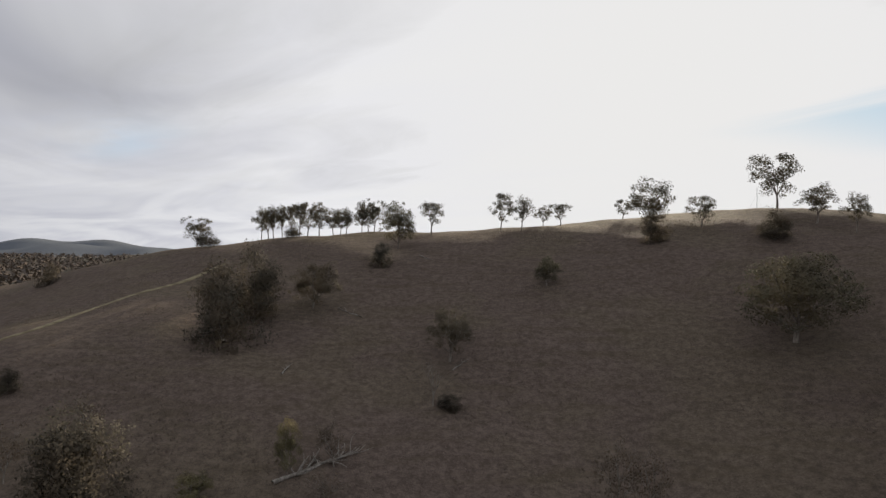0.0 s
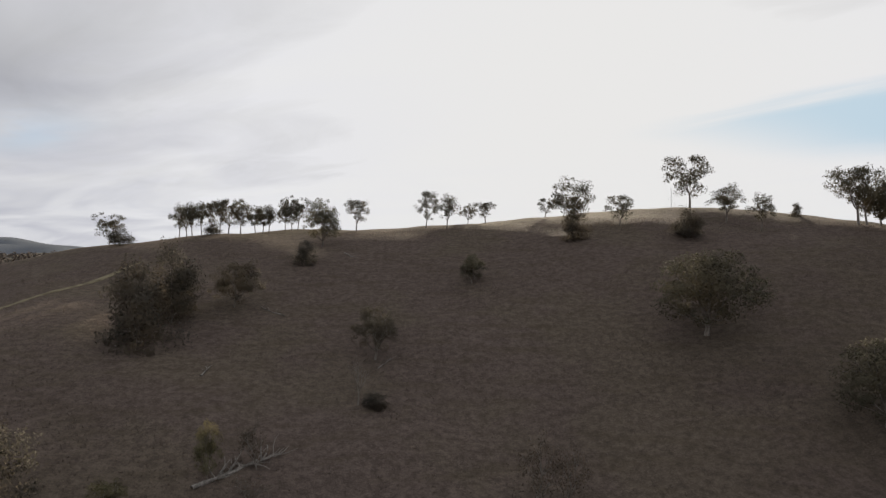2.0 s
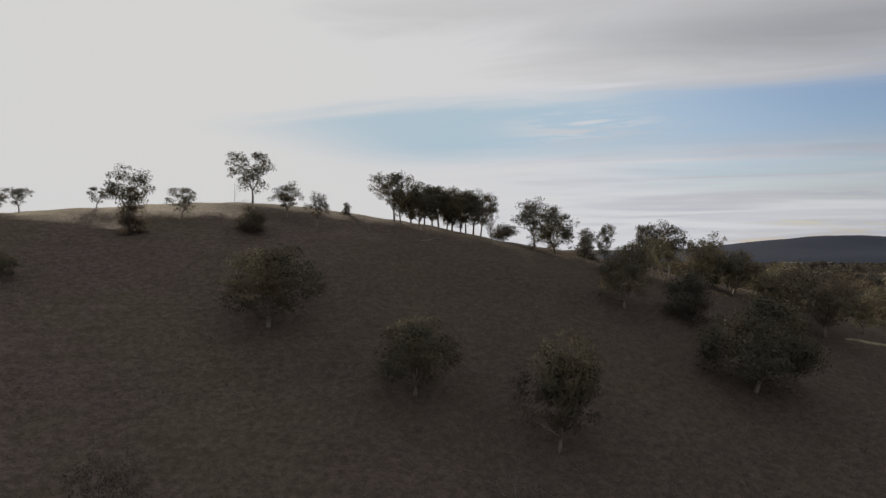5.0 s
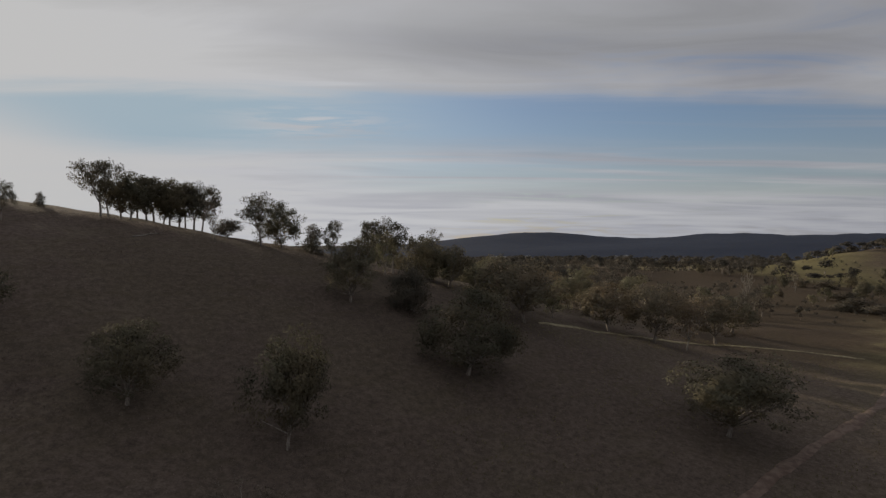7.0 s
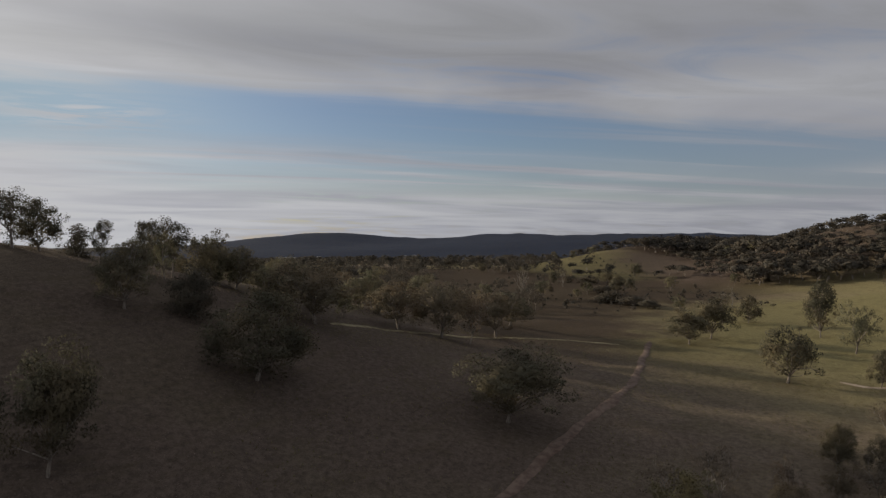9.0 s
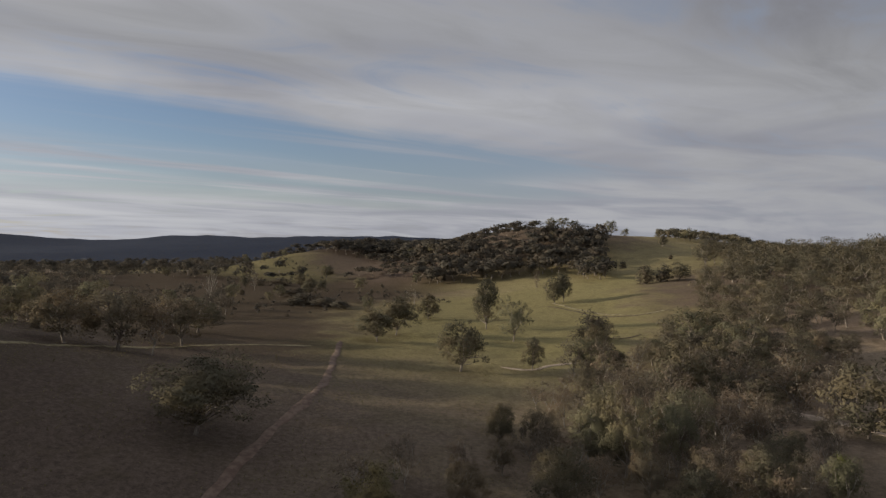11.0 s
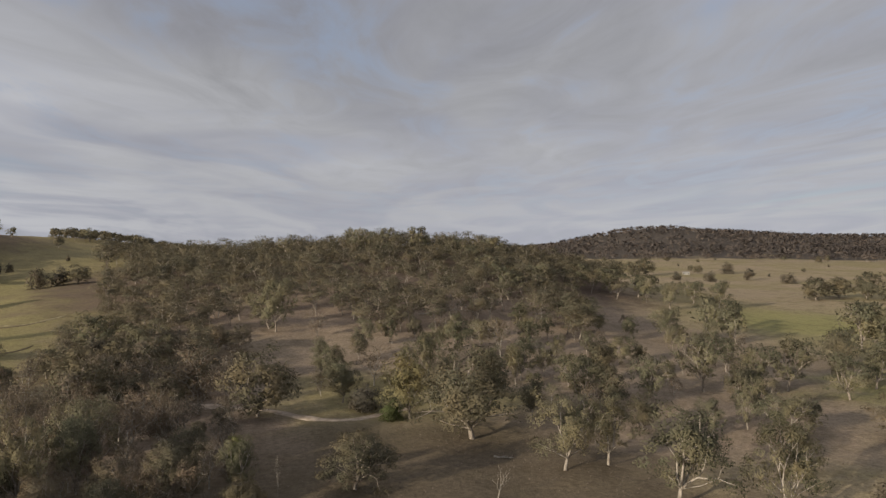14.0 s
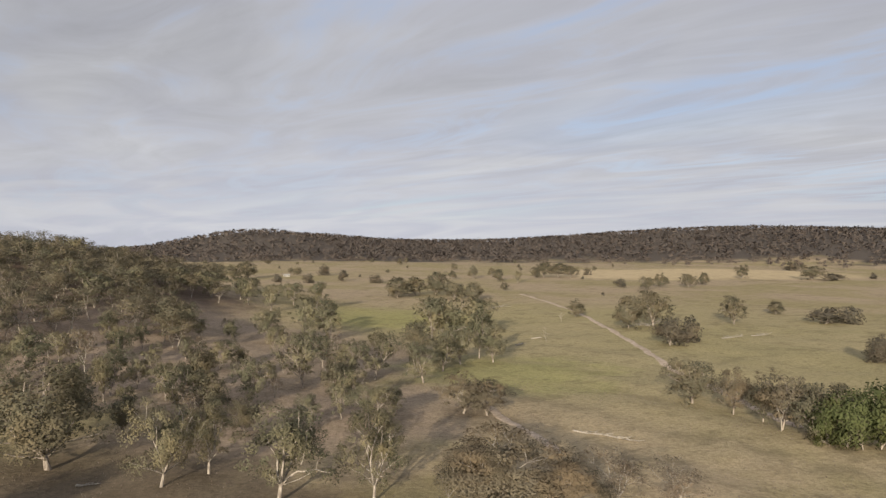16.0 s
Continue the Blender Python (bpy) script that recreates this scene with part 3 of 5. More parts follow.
# ---------------------------------------------------------------- trees
class Wood:
    """Collects tapered limbs and leaf sprays of one tree."""

    def __init__(self, seed):
        self.rng = random.Random(seed)
        self.np = np.random.RandomState(seed)
        self.verts, self.faces = [], []
        self.leaf_verts, self.leaf_faces, self.leaf_normals = [], [], []

    def limb(self, points, r0, r1, sides=6):
        base = len(self.verts)
        n = len(points)
        for i, p in enumerate(points):
            d = (points[min(i + 1, n - 1)] - points[max(i - 1, 0)]).normalized()
            a = d.orthogonal().normalized()
            b = d.cross(a)
            r = r0 + (r1 - r0) * i / (n - 1)
            for k in range(sides):
                t = 2 * math.pi * k / sides
                self.verts.append(p + a * (math.cos(t) * r) + b * (math.sin(t) * r))
        for i in range(n - 1):
            for k in range(sides):
                o, q = base + i * sides, (k + 1) % sides
                self.faces.append((o + k, o + q, o + sides + q, o + sides + k))

    def bent(self, a, b, bow, steps=4):
        """A crooked line from a to b."""
        side = Vector((self.rng.uniform(-1, 1), self.rng.uniform(-1, 1), self.rng.uniform(-0.3, 0.6))) * (bow * (b - a).length)
        return [a.lerp(b, i / steps) + side * math.sin(math.pi * i / steps) for i in range(steps + 1)]

    def clump(self, centre, radius, flat, count, size, even=False):
        """Leaf sprays: small pointed blades strewn through a flattened ball, denser at its skin."""
        r = self.np
        u = r.normal(size=(count, 3))
        u /= np.linalg.norm(u, axis=1)[:, None]
        rad = radius * r.uniform(0.2, 1.12, (count, 1)) ** 0.62
        p = np.array(centre) + u * rad * np.array([1, 1, flat])
        # a crown shades like a soft mass: each blade faces outwards from its clump and from the tree
        core = p - np.array([0, 0, 0.5])
        core /= np.linalg.norm(core, axis=1)[:, None] + 1e-6
        face = core * 0.6 + np.array([0, 0, 0.5]) if even else u * 0.5 + core * 0.8 + np.array([0, 0, 0.2]) + r.normal(size=(count, 3)) * 0.10
        face /= np.linalg.norm(face, axis=1)[:, None]
        tilt = face + r.normal(size=(count, 3)) * 0.5
        tilt /= np.linalg.norm(tilt, axis=1)[:, None]
        a = np.cross(tilt, r.normal(size=(count, 3)))
        a /= np.linalg.norm(a, axis=1)[:, None]
        b = np.cross(tilt, a)
        s = size * r.uniform(0.6, 1.3, (count, 1))
        o = len(self.leaf_verts)
        spray = np.stack([p - a * s + b * s * 0.6, p - a * s * 0.6 - b * s * 0.8, p + a * s - np.array([0, 0, 1]) * s * 0.3], 1)
        self.leaf_verts.extend(map(tuple, spray.reshape(-1, 3)))
        self.leaf_normals.extend(map(tuple, np.repeat(face, 3, 0)))
        self.leaf_faces.extend((o + 3 * i, o + 3 * i + 1, o + 3 * i + 2) for i in range(count))


SOFT = {}


TREES = {  # trunk, main limbs, forkings, spread, lift, clump radius, flatness, leaves a clump, leaf size, girth, clumps that fill the dome
    "gum": (0.12, 4, 2, 38, 0.13, 0.108, 0.74, 92, 0.0150, 0.022, 20),
    "round": (0.08, 5, 2, 42, 0.10, 0.115, 0.76, 84, 0.0160, 0.023, 42),
    "bush": (0.02, 6, 1, 46, 0.10, 0.190, 0.80, 120, 0.0215, 0.016, 28),
    "thin": (0.14, 4, 2, 36, 0.16, 0.105, 0.80, 30, 0.0175, 0.014, 0),
    "gold": (0.07, 4, 2, 34, 0.14, 0.115, 0.80, 96, 0.0155, 0.018, 26),
    "green": (0.03, 6, 1, 40, 0.16, 0.180, 0.85, 190, 0.0190, 0.016, 16),
    "umbrella": (0.12, 5, 2, 40, 0.10, 0.105, 0.76, 120, 0.0128, 0.019, 40),
    "tall": (0.20, 4, 2, 38, 0.13, 0.106, 0.68, 96, 0.0145, 0.021, 12),
    "dead": (0.22, 4, 2, 34, 0.16, 0.0, 0.0, 0, 0.0, 0.018, 0),
    "wood": (0.20, 3, 1, 44, 0.08, 0.175, 0.54, 56, 0.0215, 0.017, 9),
    "far": (0.12, 4, 0, 40, 0.10, 0.270, 0.62, 22, 0.0760, 0.015, 4),
    "ridge": (0.06, 3, 0, 38, 0.10, 0.330, 0.62, 7, 0.1800, 0.016, 1),
}


def grow(kind, seed, detail=1.0):
    """A tree one metre tall and one metre wide: a trunk that forks into crooked limbs with tufts of leaves at their ends."""
    t = Wood(seed)
    r = t.rng
    V = Vector
    trunk, forks, levels, spread, lift, csize, flat, leaves, lsize, girth, fill = TREES[kind]
    light = kind in ("wood", "far", "ridge")
    tips = []

    def branch(p, d, long, thick, level):
        line = t.bent(p, p + d * long, 0.13, 2 if light or level == 0 else 3)
        t.limb(line, thick, thick * 0.62, 3 if light or level == 0 else 4)
        end = line[-1]
        if level == 0:
            tips.append(end)
            if kind in ("thin", "dead"):
                for _ in range(2):
                    f = d + V((r.uniform(-0.8, 0.8), r.uniform(-0.8, 0.8), r.uniform(-0.2, 0.7)))
                    t.limb(t.bent(end, end + f.normalized() * long * 0.55, 0.2, 1), thick * 0.45, thick * 0.12, 3)
            return
        if r.random() < 0.75:
            side = line[1] + V((r.uniform(-1, 1), r.uniform(-1, 1), r.uniform(-0.1, 0.6))).normalized() * long * 0.6
            t.limb(t.bent(line[1], side, 0.2, 1), thick * 0.4, thick * 0.15, 3)
            tips.append(side)
        split(end, d, long, thick * 0.62, level - 1, r.choice((2, 3, 3)))

    def split(p, d, long, thick, level, count):
        a = d.orthogonal().normalized()
        b = d.cross(a)
        turn = r.uniform(0, 6.28)
        for i in range(count):
            w = turn + 6.283 * (i + r.uniform(-0.3, 0.3)) / count
            lean = math.tan(radians(spread * r.uniform(0.55, 1.25)))
            e = (d + (a * math.cos(w) + b * math.sin(w)) * lean + V((0, 0, lift))).normalized()
            branch(p, e, long * r.uniform(0.62, 0.98), thick * r.uniform(0.75, 1.0), level)

    top = V((r.uniform(-0.06, 0.06), r.uniform(-0.06, 0.06), trunk))
    t.limb(t.bent(V((0, 0, -0.04)), top, 0.05, 2 if light else 4), girth * 1.3, girth * 0.9, 4 if light else 7)
    split(top, V((top.x, top.y, trunk)).normalized(), 0.30 if levels == 2 else 0.34 if levels else 0.30, girth * 0.75, levels, forks)
    reach = max(math.hypot(p.x, p.y) for p in tips)
    # low boughs that spread under the crown
    for i in range({"gum": 5, "tall": 2, "round": 7, "gold": 6, "umbrella": 4, "wood": 3, "thin": 2}.get(kind, 0)):
        w, q = 6.283 * (i + r.uniform(-0.4, 0.4)) / 5, reach * r.uniform(0.35, 0.72)
        e = V((math.cos(w) * q, math.sin(w) * q, trunk + r.uniform(0.07, 0.21)))
        t.limb(t.bent(top, e, 0.14, 2), girth * 0.30, girth * 0.10, 3)
        tips.append(e)
    low, high = min(p.z for p in tips), max(p.z for p in tips)
    for _ in range(fill):
        w, q = r.uniform(0, 6.28), 0.85 * math.sqrt(r.random())
        tips.append(V((math.cos(w) * q * reach, math.sin(w) * q * reach, low + (high - low) * math.sqrt(1 - q * q) * r.uniform(0.35, 1.0))))
    # bring the frame to one metre each way, with room for the tufts, then hang the leaves on it
    spans = sorted(math.hypot(p.x, p.y) for p in tips)
    wide = (0.5 - 0.75 * csize) / spans[int(0.9 * (len(spans) - 1))]
    tall = (1.0 - 0.8 * csize * flat) / max(p.z for p in tips)
    t.verts = [(v[0] * wide, v[1] * wide, v[2] * tall) for v in t.verts]
    if leaves:
        for e in tips:
            c = csize * r.choice((0.6, 0.8, 1.0, 1.25)) * r.uniform(0.85, 1.1)
            t.clump((e.x * wide, e.y * wide, e.z * tall), c, flat * r.uniform(0.8, 1.2), int(leaves * detail * (c / csize) ** 1.6), lsize / math.sqrt(detail), kind == "ridge")
    bark = BARK["dead"] if kind in ("dead", "thin") else BARK["pale"] if kind in ("gum", "tall", "umbrella") and detail > 1.2 else BARK["grey"]
    if kind in ("far", "ridge"):
        t.verts, t.faces = t.verts[4:12], [tuple(i - 4 for i in f) for f in t.faces if 4 <= min(f) and max(f) < 12]
    wood = mesh_from(kind + "_trunk", t.verts, t.faces, bark)
    crown = mesh_from(kind + "_crown", t.leaf_verts, t.leaf_faces, LEAF.get(kind, LEAF["far"])) if leaves else None
    if crown:
        crown.normals_split_custom_set_from_vertices(t.leaf_normals)
        SOFT[crown.name] = np.array(t.leaf_normals)
    return wood, crown


KINDS = {  # name, label, category
    "tall": ("gum_tree", "backlit gum tree with bare forked trunk", "tree"),
    "gum": ("gum_tree", "open grey-green gum tree", "tree"),
    "round": ("round_tree", "broad dark-crowned spreading tree", "tree"),
    "bush": ("shrub", "dense dark low shrub", "shrub"),
    "thin": ("sparse_tree", "twiggy half-bare brownish tree", "tree"),
    "gold": ("yellowing_tree", "yellow-green leafy young tree", "tree"),
    "green": ("leafy_shrub", "fresh green leafy shrub", "shrub"),
    "umbrella": ("spreading_tree", "brownish flat-topped spreading tree with forked pale limbs", "tree"),
    "dead": ("dead_tree", "bare grey dead tree", "tree"),
}
WHERE = {
    "crest": ("trees along the hill crest", "on the hill's skyline"),
    "hillside": ("trees on the shaded hillside", "on the shaded hillside"),
    "spur": ("trees on the spur", "on the grassy spur"),
    "paddock": ("trees in the paddocks", "in open pasture"),
    "creek": ("trees by the creek", "in the creekside scrub"),
    "wooded": ("tall trees of the wooded hill", "standing over the woods"),
    "slope": ("trees on the open slope", "on the sunlit slope"),
}
NEAR_FORMS = {k: [grow(k, 11 + 7 * i, 1.8) for i in range(6)] for k in KINDS}
FORMS = {k: [grow(k, 11 + 7 * i, 0.8) for i in range(6)] for k in KINDS}
FAINT_FORMS = {k: [grow(k, 11 + 7 * i, 0.35) for i in range(4)] for k in KINDS}
PLANTS = random.Random(3)
STANDING = []


def plant(kind, x, y, tall, wide, where):
    """One tree of a kind, with its height and the width of its crown."""
    name, label, category = KINDS[kind]
    group, place = WHERE[where]
    away = math.hypot(x, y)
    STANDING.append((x, y))
    if where == "slope":
        wide *= 1.14
    wood, crown = PLANTS.choice((NEAR_FORMS if away < 132 else FORMS if away < 260 else FAINT_FORMS)[kind])
    ob = new(name)
    ob.matrix_basis = pose(x, y, height(x, y) - 0.05, 0, 0, PLANTS.uniform(0, 360)) @ Matrix.Diagonal((wide * 1.05, wide * 1.05, tall * 1.03, 1))
    part("trunk", wood, ob)
    if crown:
        part("crown", crown, ob)
    return tagged(ob, label + " " + place, category, group)



# crest
plant("tall", -59.2, 166.8, 7.5, 7.2, "crest")
plant("bush", -53.8, 158.3, 3.8, 6.1, "crest")
plant("tall", -43.0, 164.2, 7.7, 4.7, "crest")
plant("tall", -37.8, 155.2, 7.5, 4.7, "crest")
plant("tall", -34.5, 157.8, 7.2, 4.7, "crest")
plant("tall", -30.7, 157.8, 7.8, 6.3, "crest")
plant("bush", -33.6, 156.9, 2.4, 4.6, "crest")
plant("tall", -25.2, 160.0, 6.3, 5.3, "crest")
plant("tall", -21.9, 156.7, 5.8, 4.4, "crest")
plant("tall", -18.8, 160.7, 6.8, 4.7, "crest")
plant("tall", -15.9, 160.2, 7.9, 5.5, "crest")
plant("round", -9.0, 137.0, 9.4, 7.4, "crest")
plant("tall", -2.5, 150.2, 7.0, 5.9, "crest")
plant("tall", -39.4, 156.6, 6.8, 4.7, "crest")
plant("tall", -36.1, 156.4, 7.3, 4.4, "crest")
plant("tall", -32.2, 156.0, 7.5, 5.2, "crest")
plant("tall", -27.7, 155.6, 6.9, 5.1, "crest")
plant("tall", -23.0, 155.6, 6.4, 4.9, "crest")
plant("tall", -17.0, 158.1, 7.2, 4.9, "crest")
plant("tall", 12.3, 149.0, 8.0, 5.6, "crest")
plant("tall", 16.3, 144.6, 7.1, 5.4, "crest")
plant("tall", 22.9, 158.1, 4.9, 4.2, "crest")
plant("tall", 26.3, 155.0, 4.9, 5.4, "crest")
plant("tall", 41.0, 158.3, 4.5, 5.1, "crest")
plant("tall", 38.3, 126.6, 11.0, 8.4, "crest")
plant("bush", 37.6, 126.0, 5.1, 6.6, "crest")
plant("tall", 48.7, 131.0, 6.1, 6.4, "crest")
plant("tall", 72.4, 150.5, 12.0, 11.4, "crest")
plant("tall", 68.5, 126.9, 7.3, 8.0, "crest")
plant("tall", 71.0, 119.2, 6.8, 5.2, "crest")
plant("bush", 84.8, 130.6, 3.0, 3.3, "crest")
plant("tall", 88.8, 117.8, 10.8, 9.4, "crest")
plant("round", 94.8, 119.4, 8.9, 8.2, "crest")
plant("tall", 101.7, 123.2, 9.6, 8.6, "crest")
plant("tall", 103.5, 120.4, 9.8, 8.5, "crest")
plant("round", 105.3, 117.8, 10.0, 8.5, "crest")
plant("tall", 106.9, 115.0, 10.0, 8.4, "crest")
plant("tall", 108.8, 112.2, 9.9, 8.4, "crest")
plant("round", 95.8, 118.3, 8.2, 8.2, "crest")
plant("round", 102.7, 121.7, 9.1, 8.6, "crest")
plant("round", 104.5, 118.8, 9.5, 8.5, "crest")
plant("round", 106.2, 115.9, 9.5, 8.4, "crest")
plant("tall", 107.9, 113.4, 9.4, 8.4, "crest")
plant("tall", 90.6, 117.7, 9.7, 8.0, "crest")
plant("thin", 98.0, 97.5, 9.7, 5.2, "crest")
plant("bush", 111.6, 107.5, 4.0, 6.8, "crest")
plant("tall", 107.4, 94.5, 10.5, 9.5, "crest")
plant("round", 113.1, 93.9, 9.8, 9.8, "crest")
plant("bush", 118.4, 91.3, 6.3, 7.1, "crest")
plant("tall", 109.9, 79.7, 8.4, 5.3, "crest")
plant("round", 95.2, 64.9, 10.5, 9.0, "crest")
plant("tall", 111.1, 71.3, 10.7, 6.0, "crest")
plant("tall", 125.3, 74.9, 11.4, 9.5, "crest")
plant("round", 130.5, 69.9, 11.1, 9.6, "crest")

# hillside
plant("bush", -11.3, 124.0, 4.3, 5.3, "hillside")
plant("bush", 56.5, 118.5, 5.6, 6.6, "hillside")
plant("bush", -27.7, 89.8, 11.2, 10.4, "hillside")
plant("bush", -26.6, 98.2, 11.0, 8.4, "hillside")
plant("umbrella", -19.6, 104.2, 6.8, 7.2, "hillside")
plant("umbrella", 0.8, 88.5, 6.9, 6.1, "hillside")
plant("round", 16.6, 111.0, 4.8, 4.6, "hillside")
plant("round", 43.5, 85.6, 10.9, 13.7, "hillside")
plant("dead", -1.1, 77.0, 4.9, 2.5, "hillside")
plant("bush", 0.9, 77.2, 1.8, 3.3, "hillside")
plant("gold", -14.1, 63.2, 5.3, 2.5, "hillside")
plant("thin", -10.1, 65.2, 4.8, 4.0, "hillside")
plant("thin", -10.3, 60.4, 2.3, 4.5, "hillside")
plant("gold", -20.8, 57.9, 3.0, 3.5, "hillside")
plant("bush", -29.3, 56.9, 8.6, 8.2, "hillside")
plant("bush", -31.6, 56.2, 6.3, 6.4, "hillside")
plant("thin", -34.6, 66.3, 4.0, 3.9, "hillside")
plant("bush", -45.7, 73.1, 2.9, 2.9, "hillside")
plant("thin", -37.1, 58.8, 5.1, 4.5, "hillside")
plant("thin", 14.2, 58.8, 7.4, 5.4, "hillside")
plant("thin", 17.1, 59.1, 6.5, 5.0, "hillside")
plant("bush", -87.6, 153.8, 5.2, 6.3, "hillside")
plant("round", 51.0, 63.5, 8.8, 9.8, "hillside")
plant("round", 58.5, 48.1, 13.1, 9.6, "hillside")
plant("thin", 46.9, 41.7, 4.9, 7.7, "hillside")
plant("round", 91.7, 42.3, 12.5, 16.1, "hillside")
plant("bush", 102.8, 58.9, 8.9, 9.3, "hillside")

# spur
plant("umbrella", 126.6, 46.1, 12.3, 17.3, "spur")
plant("umbrella", 156.0, 36.8, 11.0, 14.5, "spur")
plant("umbrella", 159.9, 27.5, 12.9, 16.0, "spur")
plant("thin", 159.4, 20.7, 13.1, 10.5, "spur")
plant("umbrella", 183.2, 16.9, 12.0, 17.0, "spur")
plant("round", 104.9, 8.1, 12.2, 17.4, "spur")
plant("round", 136.5, 67.4, 9.2, 10.4, "spur")
plant("bush", 139.0, 60.2, 7.4, 9.1, "spur")
plant("round", 143.5, 58.0, 9.8, 8.8, "spur")
plant("gum", 191.5, 53.1, 12.9, 12.0, "spur")
plant("gum", 268.6, 54.2, 13.4, 13.4, "spur")
plant("bush", 275.4, 86.1, 12.7, 14.1, "spur")
plant("dead", 323.0, 17.6, 16.3, 6.8, "spur")
plant("thin", 405.0, -1.3, 13.8, 10.5, "spur")

# paddock
plant("round", 223.2, -45.3, 13.7, 13.7, "paddock")
plant("round", 264.0, -66.4, 9.7, 10.2, "paddock")
plant("round", 236.5, -81.2, 18.3, 10.2, "paddock")
plant("gum", 203.1, -78.6, 14.2, 9.2, "paddock")
plant("round", 156.1, -47.0, 12.2, 12.2, "paddock")
plant("round", 156.4, -65.3, 8.3, 5.5, "paddock")
plant("round", 290.6, -137.0, 13.6, 7.8, "paddock")
plant("round", 169.5, -90.1, 9.7, 9.7, "paddock")
plant("bush", 196.7, -102.4, 9.4, 12.6, "paddock")
plant("thin", 340.8, -144.7, 13.9, 4.2, "paddock")
plant("dead", 296.5, -68.3, 12.4, 3.5, "paddock")
plant("bush", 520.2, -54.2, 6.8, 9.4, "paddock")
plant("gold", 76.6, -11.8, 7.3, 7.9, "paddock")
plant("thin", 87.2, -18.8, 6.7, 5.8, "paddock")
plant("gum", 511.7, -217.4, 6.3, 7.2, "paddock")
plant("gum", 506.7, -228.9, 8.1, 10.9, "paddock")
plant("gum", 503.2, -236.4, 8.6, 11.8, "paddock")
plant("gum", 500.6, -244.2, 7.3, 8.2, "paddock")
plant("gum", 497.7, -250.1, 4.5, 6.3, "paddock")
plant("gum", 473.1, -262.4, 11.9, 11.4, "paddock")
plant("gum", 539.4, -376.8, 11.8, 18.2, "paddock")
plant("round", -91.2, -347.5, 9.1, 9.9, "paddock")
plant("round", -101.0, -294.7, 14.2, 14.2, "paddock")
plant("round", -112.7, -297.1, 16.0, 16.0, "paddock")
plant("bush", -97.2, -240.3, 10.5, 12.7, "paddock")
plant("bush", -107.6, -249.8, 10.2, 11.1, "paddock")
plant("round", -154.2, -306.9, 13.1, 10.6, "paddock")
plant("round", -200.7, -354.1, 7.0, 9.9, "paddock")
plant("bush", -196.7, -305.1, 8.3, 14.8, "paddock")
plant("bush", -210.0, -309.5, 8.5, 15.2, "paddock")
plant("bush", -147.4, -200.7, 9.3, 10.9, "paddock")
plant("green", -77.4, -113.9, 10.3, 11.2, "paddock")
plant("green", -82.1, -112.2, 10.9, 11.8, "paddock")
plant("bush", -194.1, -589.9, 8.1, 11.6, "paddock")
plant("round", -207.0, -560.0, 11.2, 13.6, "paddock")
plant("round", -229.7, -589.9, 12.9, 14.4, "paddock")
plant("round", -255.5, -590.1, 12.0, 15.7, "paddock")
plant("round", -284.3, -623.2, 11.7, 11.1, "paddock")
plant("round", -381.2, -742.9, 15.6, 15.6, "paddock")
plant("bush", -560.9, -950.9, 14.4, 21.6, "paddock")
plant("round", -451.2, -723.9, 16.0, 29.2, "paddock")
plant("bush", -460.7, -702.4, 8.2, 24.6, "paddock")
plant("bush", -530.2, -738.3, 6.7, 9.6, "paddock")
plant("round", -164.0, -761.5, 17.1, 20.3, "paddock")
plant("round", -180.7, -761.9, 15.9, 22.9, "paddock")
plant("round", -194.6, -761.5, 13.4, 19.2, "paddock")
plant("bush", -227.3, -809.7, 9.6, 10.3, "paddock")
plant("round", -82.1, -739.5, 14.5, 10.9, "paddock")
plant("round", -103.9, -697.3, 12.0, 12.0, "paddock")
plant("gum", -116.5, -657.8, 10.9, 8.2, "paddock")
plant("round", -151.5, -749.8, 12.5, 12.5, "paddock")
plant("round", -1.2, -473.0, 13.9, 18.5, "paddock")
plant("round", -14.1, -494.8, 12.9, 16.9, "paddock")
plant("round", -28.3, -496.2, 17.0, 17.8, "paddock")
plant("round", -38.9, -466.4, 12.2, 16.0, "paddock")
plant("round", -51.0, -452.1, 11.8, 15.6, "paddock")
plant("bush", 18.6, -657.7, 9.1, 15.0, "paddock")
plant("bush", 51.5, -688.1, 11.2, 11.8, "paddock")
plant("bush", 82.4, -800.8, 13.1, 15.1, "paddock")
plant("bush", 81.9, -657.9, 9.2, 11.9, "paddock")
plant("round", 162.9, -709.5, 16.6, 20.1, "paddock")
plant("round", 154.3, -743.2, 18.5, 21.0, "paddock")
plant("bush", 112.2, -667.6, 7.7, 11.0, "paddock")
plant("dead", -57.4, -260.8, 4.8, 3.5, "paddock")
plant("dead", -78.3, -323.9, 4.9, 2.7, "paddock")
plant("gum", -20.4, -277.0, 14.0, 14.0, "paddock")
plant("gum", -17.9, -336.5, 12.1, 12.1, "paddock")
plant("gum", 54.3, -376.6, 12.4, 13.6, "paddock")
plant("gum", 42.2, -375.9, 14.2, 12.3, "paddock")
plant("gum", 59.8, -340.3, 12.9, 12.4, "paddock")
plant("gum", 72.1, -347.6, 12.7, 11.6, "paddock")
plant("gum", 29.1, -302.4, 12.4, 10.9, "paddock")
plant("gum", 2221.5, -2014.7, 31.7, 29.3, "paddock")
plant("gum", 571.1, -401.4, 8.0, 11.4, "paddock")
plant("bush", 326.9, -23.0, 5.3, 16.0, "paddock")
plant("bush", 318.4, -31.8, 4.7, 13.0, "paddock")
plant("bush", 371.4, -20.9, 4.8, 15.1, "paddock")
plant("bush", 451.7, -15.8, 5.1, 14.7, "paddock")
